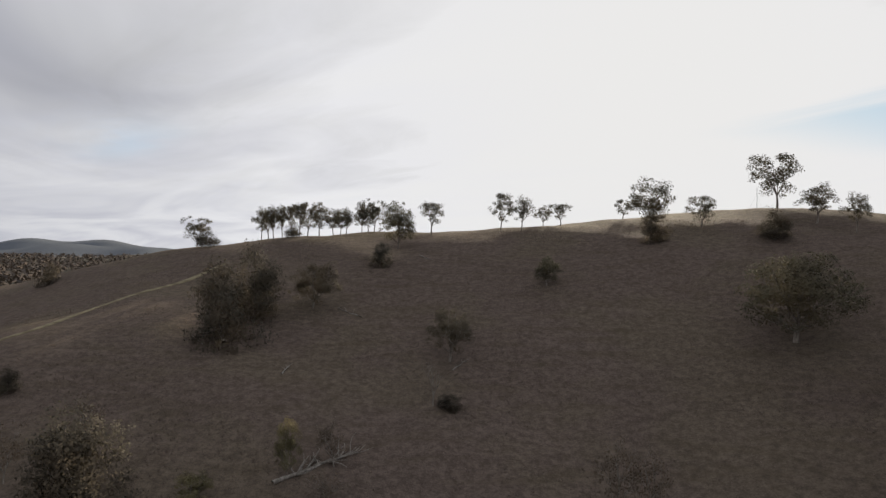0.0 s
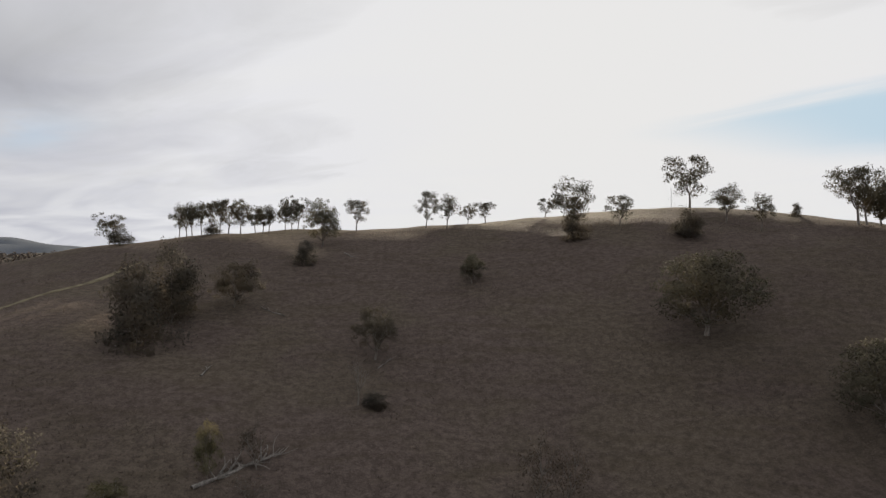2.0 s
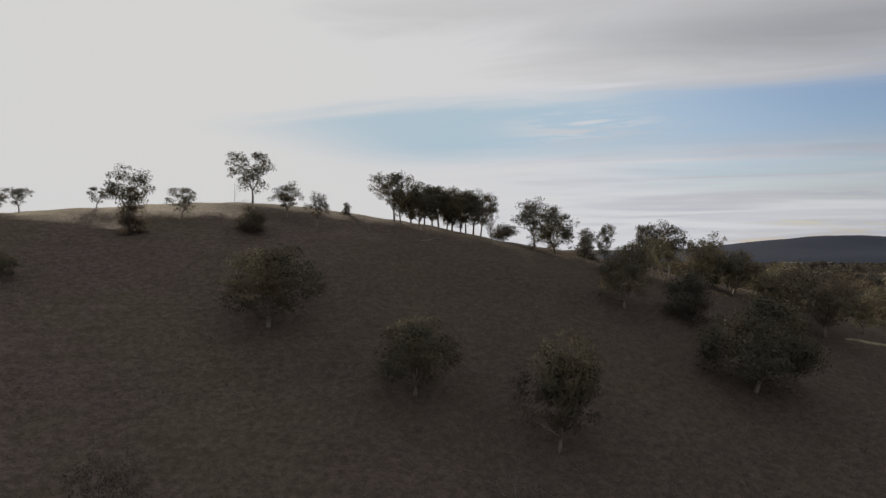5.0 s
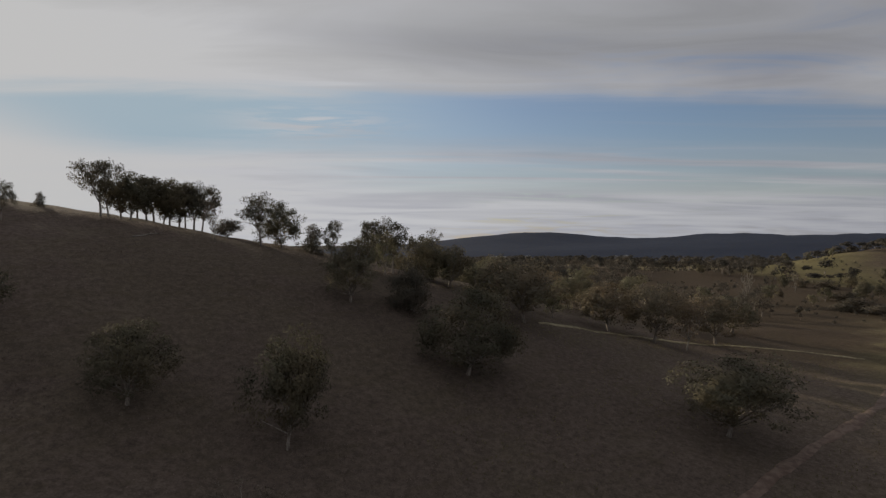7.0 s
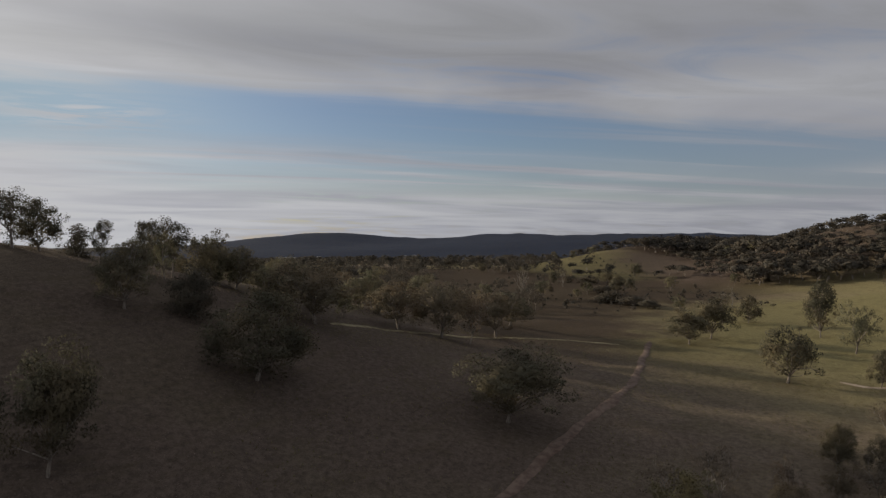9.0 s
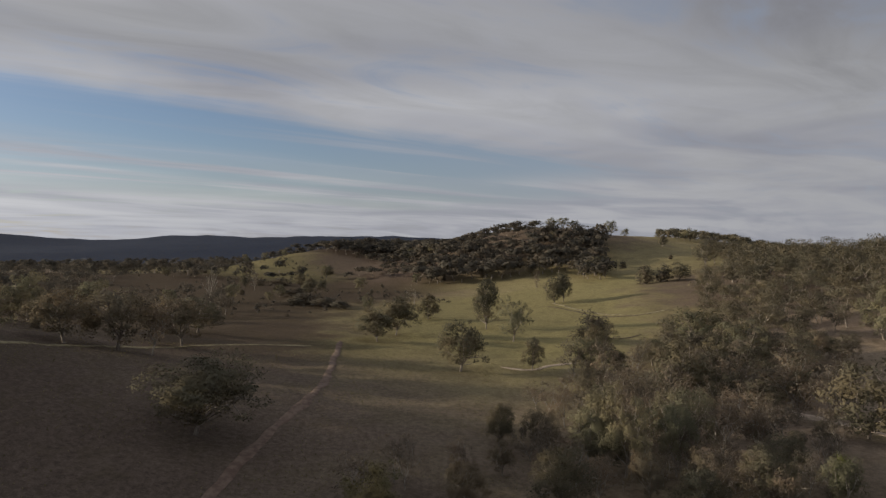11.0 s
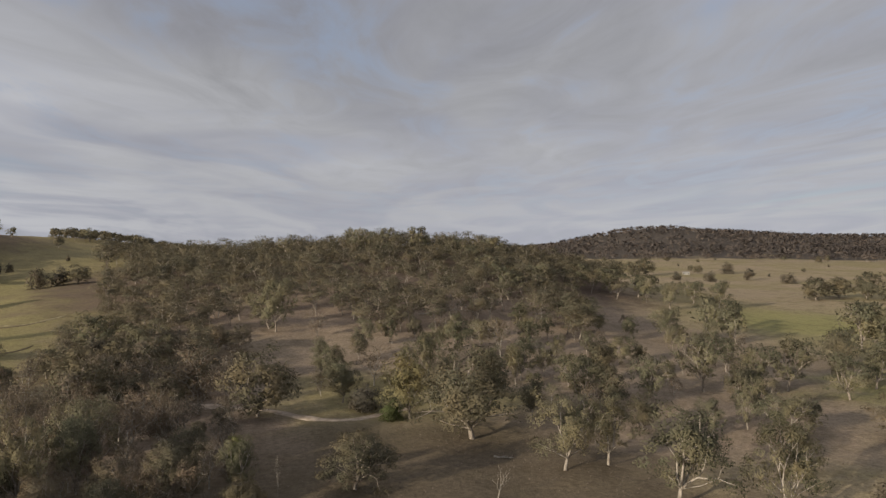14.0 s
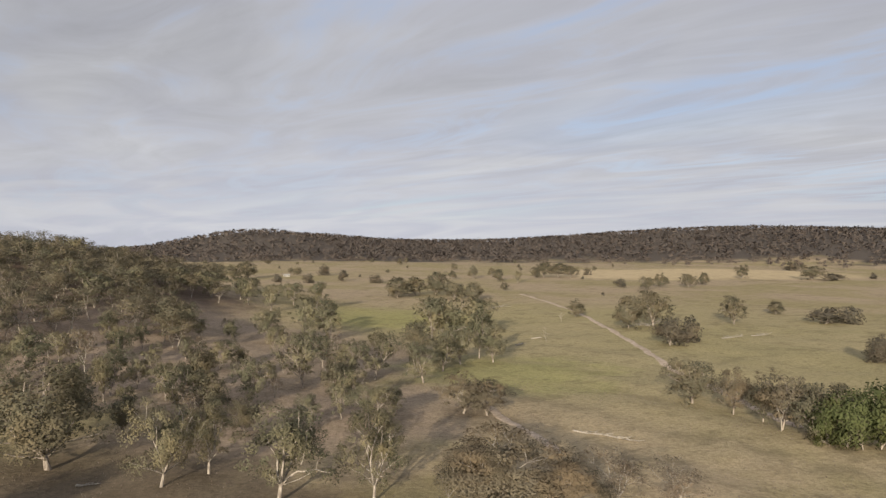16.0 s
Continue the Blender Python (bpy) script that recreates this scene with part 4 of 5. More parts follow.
plant("bush", 307.5, -37.6, 4.0, 11.1, "paddock")
plant("dead", 327.7, 18.4, 12.3, 6.9, "paddock")
plant("dead", 279.7, -62.0, 10.7, 2.3, "paddock")
plant("bush", 448.0, -3.3, 4.4, 10.9, "paddock")
plant("dead", 439.0, -2.0, 8.6, 4.3, "paddock")
plant("bush", 408.8, -12.9, 3.3, 4.7, "paddock")
plant("round", 209.0, -36.8, 10.4, 13.8, "paddock")
plant("round", 215.2, 15.6, 10.5, 15.8, "paddock")
plant("round", -66.3, -150.8, 10.2, 12.3, "paddock")
plant("umbrella", -70.6, -140.8, 10.0, 8.7, "paddock")
plant("umbrella", -71.9, -124.7, 11.3, 10.8, "paddock")
plant("round", -72.3, -132.0, 8.6, 7.3, "paddock")
plant("round", -74.5, -118.8, 9.6, 9.1, "paddock")
plant("round", -77.7, -115.2, 10.4, 9.5, "paddock")
plant("green", -78.9, -111.7, 9.3, 8.9, "paddock")
plant("green", -74.9, -114.7, 6.7, 6.7, "paddock")
plant("dead", -71.3, -123.7, 7.0, 4.6, "paddock")

# creek
plant("round", 93.6, -100.1, 13.6, 14.7, "creek")
plant("round", 95.7, -126.4, 8.8, 6.2, "creek")
plant("thin", 90.0, -134.7, 9.8, 11.1, "creek")
plant("bush", 78.7, -114.9, 6.1, 8.4, "creek")
plant("gold", 67.9, -113.8, 12.1, 11.6, "creek")
plant("green", 71.4, -111.9, 4.5, 5.8, "creek")
plant("gum", 90.4, -47.8, 13.0, 8.7, "creek")
plant("gum", 86.5, -50.1, 13.0, 8.5, "creek")
plant("gum", 85.2, -57.5, 10.4, 6.4, "creek")
plant("thin", 84.2, -39.4, 5.0, 3.3, "creek")
plant("thin", 87.9, -27.2, 7.0, 4.8, "creek")
plant("thin", 89.5, -17.8, 6.7, 5.5, "creek")
plant("thin", 85.9, -12.2, 5.6, 8.5, "creek")
plant("thin", 86.9, -66.2, 11.0, 11.6, "creek")
plant("thin", 88.1, -74.3, 11.8, 10.5, "creek")
plant("round", 119.5, -82.1, 13.2, 13.2, "creek")
plant("bush", 149.1, -106.1, 9.5, 12.5, "creek")
plant("thin", 136.8, -113.1, 11.8, 13.3, "creek")
plant("thin", 114.3, -104.0, 11.6, 13.1, "creek")
plant("thin", 119.1, -95.3, 10.4, 9.2, "creek")
plant("green", 73.0, -74.1, 6.3, 4.7, "creek")
plant("thin", 68.6, -61.3, 7.8, 7.2, "creek")
plant("thin", 72.5, -54.6, 7.4, 7.1, "creek")
plant("round", 54.9, -77.2, 8.6, 10.3, "creek")
plant("gum", 151.1, -170.1, 17.8, 13.7, "creek")
plant("thin", 95.0, -58.4, 10.0, 7.3, "creek")
plant("thin", 109.0, -107.0, 9.9, 8.7, "creek")
plant("thin", 77.8, -41.1, 5.7, 6.4, "creek")
plant("dead", 82.0, -50.9, 5.8, 1.3, "creek")
plant("dead", 90.9, -45.2, 5.3, 5.0, "creek")
plant("dead", 36.5, -83.6, 3.9, 3.3, "creek")
plant("dead", 62.1, -70.2, 5.3, 0.9, "creek")
plant("thin", 97.6, -43.3, 7.0, 6.1, "creek")
plant("thin", 80.5, -78.2, 6.4, 5.5, "creek")
plant("thin", 76.1, -59.4, 7.1, 7.1, "creek")
plant("thin", 84.4, -58.2, 9.2, 6.7, "creek")
plant("thin", 74.8, -66.0, 5.7, 6.5, "creek")
plant("thin", 145.5, -71.3, 9.2, 7.9, "creek")
plant("thin", 140.4, -76.8, 9.9, 9.1, "creek")
plant("gum", 148.5, -76.3, 9.0, 9.5, "creek")
plant("thin", 126.9, -76.2, 9.6, 9.2, "creek")
plant("thin", 114.3, -76.5, 10.1, 9.0, "creek")
plant("thin", 110.6, -64.4, 10.0, 8.8, "creek")
plant("thin", 104.6, -57.2, 11.6, 8.2, "creek")
plant("thin", 99.2, -62.4, 10.5, 8.0, "creek")
plant("gum", 89.1, -60.6, 11.4, 8.4, "creek")
plant("thin", 97.2, -72.5, 10.3, 8.3, "creek")
plant("thin", 98.3, -80.4, 9.9, 8.7, "creek")
plant("thin", 86.0, -73.7, 9.6, 7.7, "creek")
plant("thin", 82.3, -63.2, 7.6, 6.4, "creek")
plant("thin", 82.6, -53.6, 4.8, 6.4, "creek")
plant("thin", 86.3, -51.0, 6.5, 5.7, "creek")
plant("thin", 95.2, -48.9, 7.8, 6.1, "creek")
plant("thin", 109.6, -51.9, 6.9, 5.9, "creek")
plant("thin", 94.5, -43.4, 5.9, 5.1, "creek")
plant("thin", 72.3, -68.0, 6.8, 6.5, "creek")
plant("gum", 66.4, -67.6, 8.5, 5.4, "creek")
plant("thin", 105.5, -96.2, 9.8, 10.5, "creek")
plant("thin", 116.7, -92.6, 9.7, 9.7, "creek")
plant("thin", 126.0, -91.1, 9.6, 10.1, "creek")
plant("thin", 98.9, -87.4, 6.4, 8.6, "creek")
plant("round", 142.9, -108.3, 10.2, 11.7, "creek")
plant("gum", 159.4, -113.6, 13.4, 14.3, "creek")
plant("gum", 145.5, -115.5, 13.3, 13.6, "creek")
plant("thin", 71.7, -60.4, 6.9, 6.1, "creek")
plant("dead", 84.6, -52.4, 6.5, 1.1, "creek")
plant("dead", 88.1, -59.4, 8.6, 1.6, "creek")
plant("dead", 75.6, -68.9, 5.0, 3.3, "creek")
plant("thin", 95.6, -39.7, 5.1, 5.9, "creek")
plant("bush", 314.9, -194.3, 10.2, 11.4, "creek")
plant("bush", 313.2, -204.3, 9.1, 9.7, "creek")
plant("round", 311.2, -211.0, 9.8, 12.9, "creek")
plant("round", 379.5, -200.1, 11.9, 16.1, "creek")
plant("round", 289.5, -132.2, 13.5, 9.3, "creek")
plant("dead", 80.9, -50.3, 5.6, 1.1, "creek")
plant("dead", 74.5, -53.1, 4.8, 1.0, "creek")
plant("thin", 86.5, -58.6, 10.2, 6.0, "creek")
plant("dead", 81.2, -46.8, 3.2, 0.9, "creek")
plant("dead", 76.8, -61.7, 4.2, 1.4, "creek")
plant("dead", 85.0, -39.5, 5.0, 1.2, "creek")
plant("thin", 80.9, -42.8, 4.5, 3.7, "creek")

# slope
plant("gum", 79.8, -207.4, 9.0, 8.0, "slope")
plant("gum", 88.0, -188.5, 8.5, 6.8, "slope")
plant("gum", 78.5, -136.8, 12.3, 5.1, "slope")
plant("gum", 76.7, -145.6, 9.4, 5.4, "slope")
plant("gum", 61.3, -150.8, 9.3, 4.5, "slope")
plant("round", 45.4, -163.8, 11.1, 8.3, "slope")
plant("gum", 121.1, -194.4, 7.5, 7.5, "slope")
plant("gum", 156.5, -172.9, 11.8, 11.4, "slope")
plant("round", 75.5, -238.1, 12.2, 10.2, "slope")
plant("round", -6.8, -227.4, 11.5, 9.6, "slope")
plant("gum", -13.4, -196.3, 10.2, 9.9, "slope")
plant("gum", -19.5, -207.6, 10.5, 10.5, "slope")
plant("gum", -14.5, -274.9, 16.1, 13.9, "slope")
plant("gum", -23.0, -276.8, 17.6, 16.3, "slope")
plant("gum", -31.8, -278.2, 16.0, 13.7, "slope")
plant("gum", -29.9, -209.9, 12.4, 9.0, "slope")
plant("gum", -26.5, -217.6, 16.4, 9.3, "slope")
plant("gum", 47.8, -193.2, 8.4, 8.4, "slope")
plant("gum", 76.8, -217.6, 8.6, 6.0, "slope")
plant("gum", 89.4, -221.4, 8.9, 6.6, "slope")
plant("gum", 71.4, -237.0, 12.1, 10.1, "slope")
plant("gum", 44.5, -246.3, 12.2, 10.2, "slope")
plant("gum", 35.5, -270.7, 15.6, 13.3, "slope")
plant("gum", 23.6, -261.7, 12.8, 10.7, "slope")
plant("gum", 114.7, -274.2, 14.5, 14.5, "slope")
plant("gum", 109.9, -303.2, 14.2, 13.1, "slope")
plant("gum", 105.3, -340.1, 12.7, 14.5, "slope")
plant("gum", 90.5, -349.0, 14.7, 15.8, "slope")
plant("gum", 79.5, -363.1, 12.1, 12.1, "slope")
plant("gum", 136.8, -299.5, 13.4, 13.4, "slope")
plant("round", 51.6, -107.8, 15.5, 16.4, "slope")
plant("gum", 32.3, -98.6, 12.7, 9.1, "slope")
plant("gum", 27.2, -104.0, 10.7, 7.9, "slope")
plant("gum", 15.4, -92.7, 13.0, 11.9, "slope")
plant("gum", 2.8, -92.2, 12.4, 8.9, "slope")
plant("gum", 3.5, -130.2, 8.9, 8.9, "slope")
plant("thin", -6.9, -91.7, 6.9, 6.3, "slope")
plant("gum", 22.6, -171.5, 14.1, 11.0, "slope")
plant("gum", 31.0, -151.1, 10.3, 8.0, "slope")
plant("gum", 62.7, -157.8, 10.5, 8.6, "slope")
plant("gum", 42.9, -141.6, 10.6, 9.4, "slope")
plant("gum", 11.7, -175.6, 10.9, 8.9, "slope")
plant("gum", 5.3, -182.2, 12.8, 10.7, "slope")
plant("gum", -7.3, -175.6, 10.3, 9.2, "slope")
plant("gum", 59.9, -165.2, 10.0, 8.0, "slope")
plant("gum", 87.8, -173.0, 12.6, 9.5, "slope")
plant("thin", 78.4, -181.5, 11.3, 9.7, "slope")
plant("gum", 67.2, -147.9, 10.1, 7.9, "slope")
plant("umbrella", -14.2, -143.5, 8.7, 10.8, "slope")
plant("umbrella", -19.1, -142.0, 7.7, 9.8, "slope")
plant("umbrella", -14.7, -88.5, 11.0, 17.0, "slope")
plant("umbrella", -10.8, -86.8, 9.3, 10.0, "slope")
plant("thin", -29.0, -88.6, 7.3, 9.9, "slope")
plant("thin", -37.5, -88.4, 6.6, 9.0, "slope")
plant("umbrella", -22.4, -84.3, 7.8, 8.5, "slope")

# wooded
plant("gum", 218.6, -315.4, 16.9, 17.5, "wooded")
plant("gum", 206.5, -323.5, 16.9, 13.7, "wooded")
plant("gum", 191.5, -332.5, 17.5, 15.0, "wooded")
plant("gum", 269.6, -314.2, 11.5, 11.5, "wooded")
plant("gum", 160.7, -367.4, 13.7, 15.0, "wooded")
plant("round", 237.2, -312.7, 11.5, 9.6, "wooded")
plant("gum", 174.5, -340.1, 12.4, 14.3, "wooded")
plant("gum", 196.5, -297.5, 11.6, 14.5, "wooded")
plant("gum", 156.5, -323.1, 12.9, 13.4, "wooded")



# ---------------------------------------------------------------- woods
def scatter(seed, count, yaw0, yaw1, d0, d1, keep, gap):
    """Random stems between two bearings and distances from the middle of the place, no closer than gap."""
    rng = random.Random(seed)
    cells, out = {}, []
    for _ in range(count * 30):
        if len(out) >= count:
            break
        a = radians(rng.uniform(yaw0, yaw1))
        d = math.sqrt(rng.uniform(d0 * d0, d1 * d1))
        x, y = -math.sin(a) * d, math.cos(a) * d
        c = (int(x // gap), int(y // gap))
        if any((c[0] + i, c[1] + j) in cells for i in (-1, 0, 1) for j in (-1, 0, 1) if math.hypot(cells.get((c[0] + i, c[1] + j), (1e9, 0))[0] - x, cells.get((c[0] + i, c[1] + j), (1e9, 0))[1] - y) < gap):
            continue
        if not keep(x, y, math.degrees(a), d):
            continue
        cells[c] = (x, y)
        out.append((x, y))
    return out


WOOD_FORMS = [grow("wood", 101 + 3 * i, 1.5) for i in range(8)]
INNER_FORMS = [grow("wood", 101 + 3 * i, 0.8) for i in range(8)]
FAR_FORMS = [grow("far", 201 + 3 * i) for i in range(8)]
RIDGE_FORMS = [grow("ridge", 301 + 3 * i) for i in range(8)]


def clear_of_tracks(x, y, room):
    return all((x - a) ** 2 + (y - b) ** 2 > room * room for a, b in TRACK_POINTS)


def far_from_trees(x, y, room):
    return all((x - a) ** 2 + (y - b) ** 2 > room * room for a, b in STANDING)


def mixed(stems, kinds, low, high, where, seed, slim=1.0):
    """Loose trees of several kinds."""
    rng = random.Random(seed)
    for x, y in stems:
        h = rng.uniform(low, high)
        kind = rng.choice(kinds)
        if kind == "bush":
            h *= 0.55
        plant(kind, x, y, h, h * slim * rng.uniform(0.75, 1.05), where)



def joined(name, stems, low, high, label, leaf, forms, seed, broad=1.0):
    """Many trees that nobody could count, as one thing with one mesh of stems and one of leaves."""
    rng = random.Random(seed)
    sets = []
    for wood, crown in forms:
        pair = []
        for me in (wood, crown):
            co = np.empty(len(me.vertices) * 3)
            me.vertices.foreach_get("co", co)
            pair.append((co.reshape(-1, 3), np.array([list(p.vertices) for p in me.polygons]), SOFT.get(me.name)))
        sets.append(pair)
    ob = tagged(new(name), label, "woods", kind="stuff")
    for index, piece in ((0, "trunks"), (1, "crowns")):
        rng = random.Random(seed)
        vs, fs, ns, n = [], [], [], 0
        for x, y in stems:
            co, fa, no = rng.choice(sets)[index]
            h, w, t = rng.uniform(low, high), broad * rng.uniform(0.95, 1.3), rng.uniform(0, 6.28)
            c, s = math.cos(t), math.sin(t)
            p = np.stack([(co[:, 0] * c - co[:, 1] * s) * h * w + x, (co[:, 0] * s + co[:, 1] * c) * h * w + y, co[:, 2] * h + height(x, y) - 0.05], 1)
            vs.append(p)
            fs.append(fa + n)
            if no is not None:
                ns.append(np.stack([no[:, 0] * c - no[:, 1] * s, no[:, 0] * s + no[:, 1] * c, no[:, 2]], 1))
            n += len(p)
        V, Fc = np.concatenate(vs), np.concatenate(fs)
        me = bpy.data.meshes.new(piece)
        me.vertices.add(len(V))
        me.vertices.foreach_set("co", V.ravel())
        me.loops.add(Fc.size)
        me.loops.foreach_set("vertex_index", Fc.ravel().astype(np.int32))
        me.polygons.add(len(Fc))
        me.polygons.foreach_set("loop_start", np.arange(0, Fc.size, Fc.shape[1], dtype=np.int32))
        me.update(calc_edges=True)
        me.shade_smooth()
        if ns:
            me.normals_split_custom_set_from_vertices(np.concatenate(ns))
        me.materials.append(BARK["grey"] if index == 0 else leaf)
        part(piece, me, ob)
    return ob


def lone(stems, low, high, label, group, seed):
    """Trees of a wood's near edge, each a thing of its own."""
    rng = random.Random(seed)
    for x, y in stems:
        wood, crown = rng.choice(WOOD_FORMS)
        h = rng.uniform(low, high)
        ob = new("woodland_tree")
        w = h * rng.uniform(0.95, 1.3)
        ob.matrix_basis = pose(x, y, height(x, y) - 0.05, 0, 0, rng.uniform(0, 360)) @ Matrix.Diagonal((w, w, h, 1))
        part("trunk", wood, ob)
        part("crown", crown, ob)
        tagged(ob, label, "tree", group)



def on_wooded_hill(x, y, yaw, d):
    return d > 236 + 16 * math.sin(yaw * 0.35) and not (yaw > -128 and d > 330 and height(x, y) < 20)


# the wooded hill across the creek: its near edge tree by tree, the rest as one wood
lone(scatter(21, 240, -163, -126, 225, 345, on_wooded_hill, 8.6), 7.0, 14.0, "grey-green woodland tree among others on a slope", "trees at the edge of the wooded hill", 4)
lone(scatter(37, 58, -133, -123, 140, 238, lambda x, y, a, d: clear_of_tracks(x, y, 6) and far_from_trees(x, y, 4), 6.8), 5.5, 10.0, "brownish woodland tree in the scrub above the creek", "trees at the edge of the wooded hill", 14)
joined("wooded_hill", scatter(22, 520, -166, -126, 338, 560, on_wooded_hill, 9.2), 7.5, 14.5, "dense grey-green woods over a low hill", LEAF["wood"], INNER_FORMS, 5)
joined("knoll_woods", scatter(23, 1150, -118.5, -92, 400, 720, lambda x, y, a, d: height(x, y) > 15 + 7 * math.sin(x / 31) * math.cos(y / 37) + max(0.0, a + 104) * 1.6 and not (a < -112.5 and height(x, y) > 38) and not (a > -113 and height(x, y) > 29) and (a < -108 or math.sin(x / 26 + 1) * math.cos(y / 33) > -0.5), 6.4), 7.5, 12.5, "dark dense woods on the flank of a knoll", LEAF["knoll"], FAR_FORMS, 6, 1.2)
joined("flank_woods", scatter(42, 560, -113, -91, 430, 800, lambda x, y, a, d: height(x, y) > (29 if a < -104 else 10) and math.hypot(x - 548, y + 32) > 62 and far_from_trees(x, y, 5), 6.6), 4.4, 8.4, "dark scrubby woods over the flank of a knoll", LEAF["knoll"], FAR_FORMS, 23, 1.3)
joined("saddle_woods", scatter(24, 380, -150, -122.5, 640, 900, lambda x, y, a, d: height(x, y) > 8, 7.5), 6, 10, "woods beyond a grassy saddle", LEAF["wood"], FAR_FORMS, 7)
joined("valley_woods", scatter(25, 1400, -94, -46, 215, 1300, lambda x, y, a, d: math.sin(x / 55) * math.cos(y / 48 + 1) > (-0.5 if a > -80 else -0.1) - d / 2500 and height(x, y) < 24 and (a > -74 or d > 470), 9), 6, 11, "scattered dark woods in the valley behind the spur", LEAF["knoll"], FAR_FORMS, 8)
joined("plain_woods", scatter(26, 1500, 17, 38, 560, 2400, lambda x, y, a, d: math.sin(x / 130) * math.cos(y / 170) > -0.55, 12), 9, 14, "dark woods over the plain beyond the hill", LEAF["far"], RIDGE_FORMS, 9)
joined("ridge_woods", scatter(27, 7500, -228, -156, 1370, 2400, lambda x, y, a, d: d > 1400 + 60 * math.sin(a * 0.9) + 50 * math.sin(a * 2.3), 9), 7.0, 11.5, "unbroken dark woods over a long flat-topped ridge", LEAF["far"], RIDGE_FORMS, 10, 1.3)

joined("spur_woods", scatter(41, 300, -88, -56, 255, 640, lambda x, y, a, d: math.sin(x / 37) * math.cos(y / 41) > (-0.6 if a > -79 else 0.15) and far_from_trees(x, y, 7) and clear_of_tracks(x, y, 6), 8.5), 5.5, 10, "brownish open woods behind the spur", LEAF["knoll"], INNER_FORMS, 21)
joined("valley_scrub", scatter(40, 620, -106, -66, 270, 640, lambda x, y, a, d: math.sin(x / 23 + 1) * math.cos(y / 19) > -0.1 and far_from_trees(x, y, 4) and not 0 > y + 62 - (x - 520) * 0.2 > -60, 4.5), 1.2, 3.2, "low dark scrub over the brown valley slopes", LEAF["knoll"], RIDGE_FORMS, 19)

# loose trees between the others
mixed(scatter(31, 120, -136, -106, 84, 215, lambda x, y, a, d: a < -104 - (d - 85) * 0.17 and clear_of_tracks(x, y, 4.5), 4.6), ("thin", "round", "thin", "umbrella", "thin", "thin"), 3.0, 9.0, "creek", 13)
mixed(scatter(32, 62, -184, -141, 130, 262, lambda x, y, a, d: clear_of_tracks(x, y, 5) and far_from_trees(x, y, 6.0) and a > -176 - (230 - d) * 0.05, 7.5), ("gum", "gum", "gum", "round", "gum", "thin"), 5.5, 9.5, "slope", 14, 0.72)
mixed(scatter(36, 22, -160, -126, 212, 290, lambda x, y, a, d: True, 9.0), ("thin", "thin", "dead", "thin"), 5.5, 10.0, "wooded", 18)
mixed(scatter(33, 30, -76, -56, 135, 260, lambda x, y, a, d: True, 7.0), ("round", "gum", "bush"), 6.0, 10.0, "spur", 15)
joined("foot_woods", scatter(29, 420, -228, -150, 1130, 1400, lambda x, y, a, d: math.sin(a * 1.7) + math.sin(a * 4.1) > 0.5 - (d - 1130) / 260, 14), 6, 11, "loose dark woods along the foot of a long ridge", LEAF["far"], FAR_FORMS, 22)
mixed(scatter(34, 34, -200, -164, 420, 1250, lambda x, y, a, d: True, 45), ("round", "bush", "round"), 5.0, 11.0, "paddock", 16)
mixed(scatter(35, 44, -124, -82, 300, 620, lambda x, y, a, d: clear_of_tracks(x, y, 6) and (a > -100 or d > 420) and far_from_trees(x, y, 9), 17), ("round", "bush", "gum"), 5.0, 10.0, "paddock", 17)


# ---------------------------------------------------------------- small things
def tussocks(name, seed, count, yaw0, yaw1, d0, d1, tall, label, material):
    """Tufts of rank grass, too many to count."""
    rng = np.random.RandomState(seed)
    a = np.radians(rng.uniform(yaw0, yaw1, count))
    d = np.sqrt(rng.uniform(d0 * d0, d1 * d1, count))
    x, y = -np.sin(a) * d, np.cos(a) * d
    keep = np.sin(x / 6.0 + 2 * np.sin(y / 11.0)) + np.cos(y / 4.7 + x / 13.0) + rng.normal(size=count) * 0.8 > 0
    x, y = x[keep], y[keep]
    z = lie(x, y)
    n = len(x)
    verts, faces = [], []
    blades = 5
    for k in range(blades):
        t = rng.uniform(0, 6.28, n)
        h = tall * rng.uniform(0.5, 1.2, n)
        w = h * 0.55
        c, s = np.cos(t), np.sin(t)
        foot = np.stack([x + c * w * 0.3, y + s * w * 0.3, z - 0.05], 1)
        side = np.stack([-s * w * 0.5, c * w * 0.5, 0 * w], 1)
        tip = np.stack([x + c * w * 1.3, y + s * w * 1.3, z + h], 1)
        verts.append(np.stack([foot - side, foot + side, tip], 1).reshape(-1, 3))
    V = np.concatenate(verts)
    me = mesh_from(name, V, np.arange(len(V)).reshape(-1, 3).tolist(), material, False)
    return tagged(new(name, me), label, "grass", kind="stuff")


STRAW = surface("rank_dry_grass", lambda k, p: k.mix(k.add("ShaderNodeNewGeometry").outputs["Random Per Island"], rgb(0.145, 0.114, 0.097), rgb(0.255, 0.208, 0.174)), 0.9, through_light=0.5)
RANK = surface("rank_green_grass", lambda k, p: k.mix(k.add("ShaderNodeNewGeometry").outputs["Random Per Island"], rgb(0.13, 0.12, 0.055), rgb(0.25, 0.22, 0.110)), 0.9, through_light=0.5)
tussocks("hill_tussocks", 1, 44000, -66, 38, 55, 150, 0.15, "brown dry grass tufts over the hillside", STRAW)
tussocks("valley_tussocks", 2, 9000, -125, -62, 75, 190, 0.20, "greenish rank grass tufts over the valley floor", RANK)
tussocks("slope_tussocks", 3, 8000, -215, -125, 88, 190, 0.20, "dry grass tufts over the open slope", STRAW)


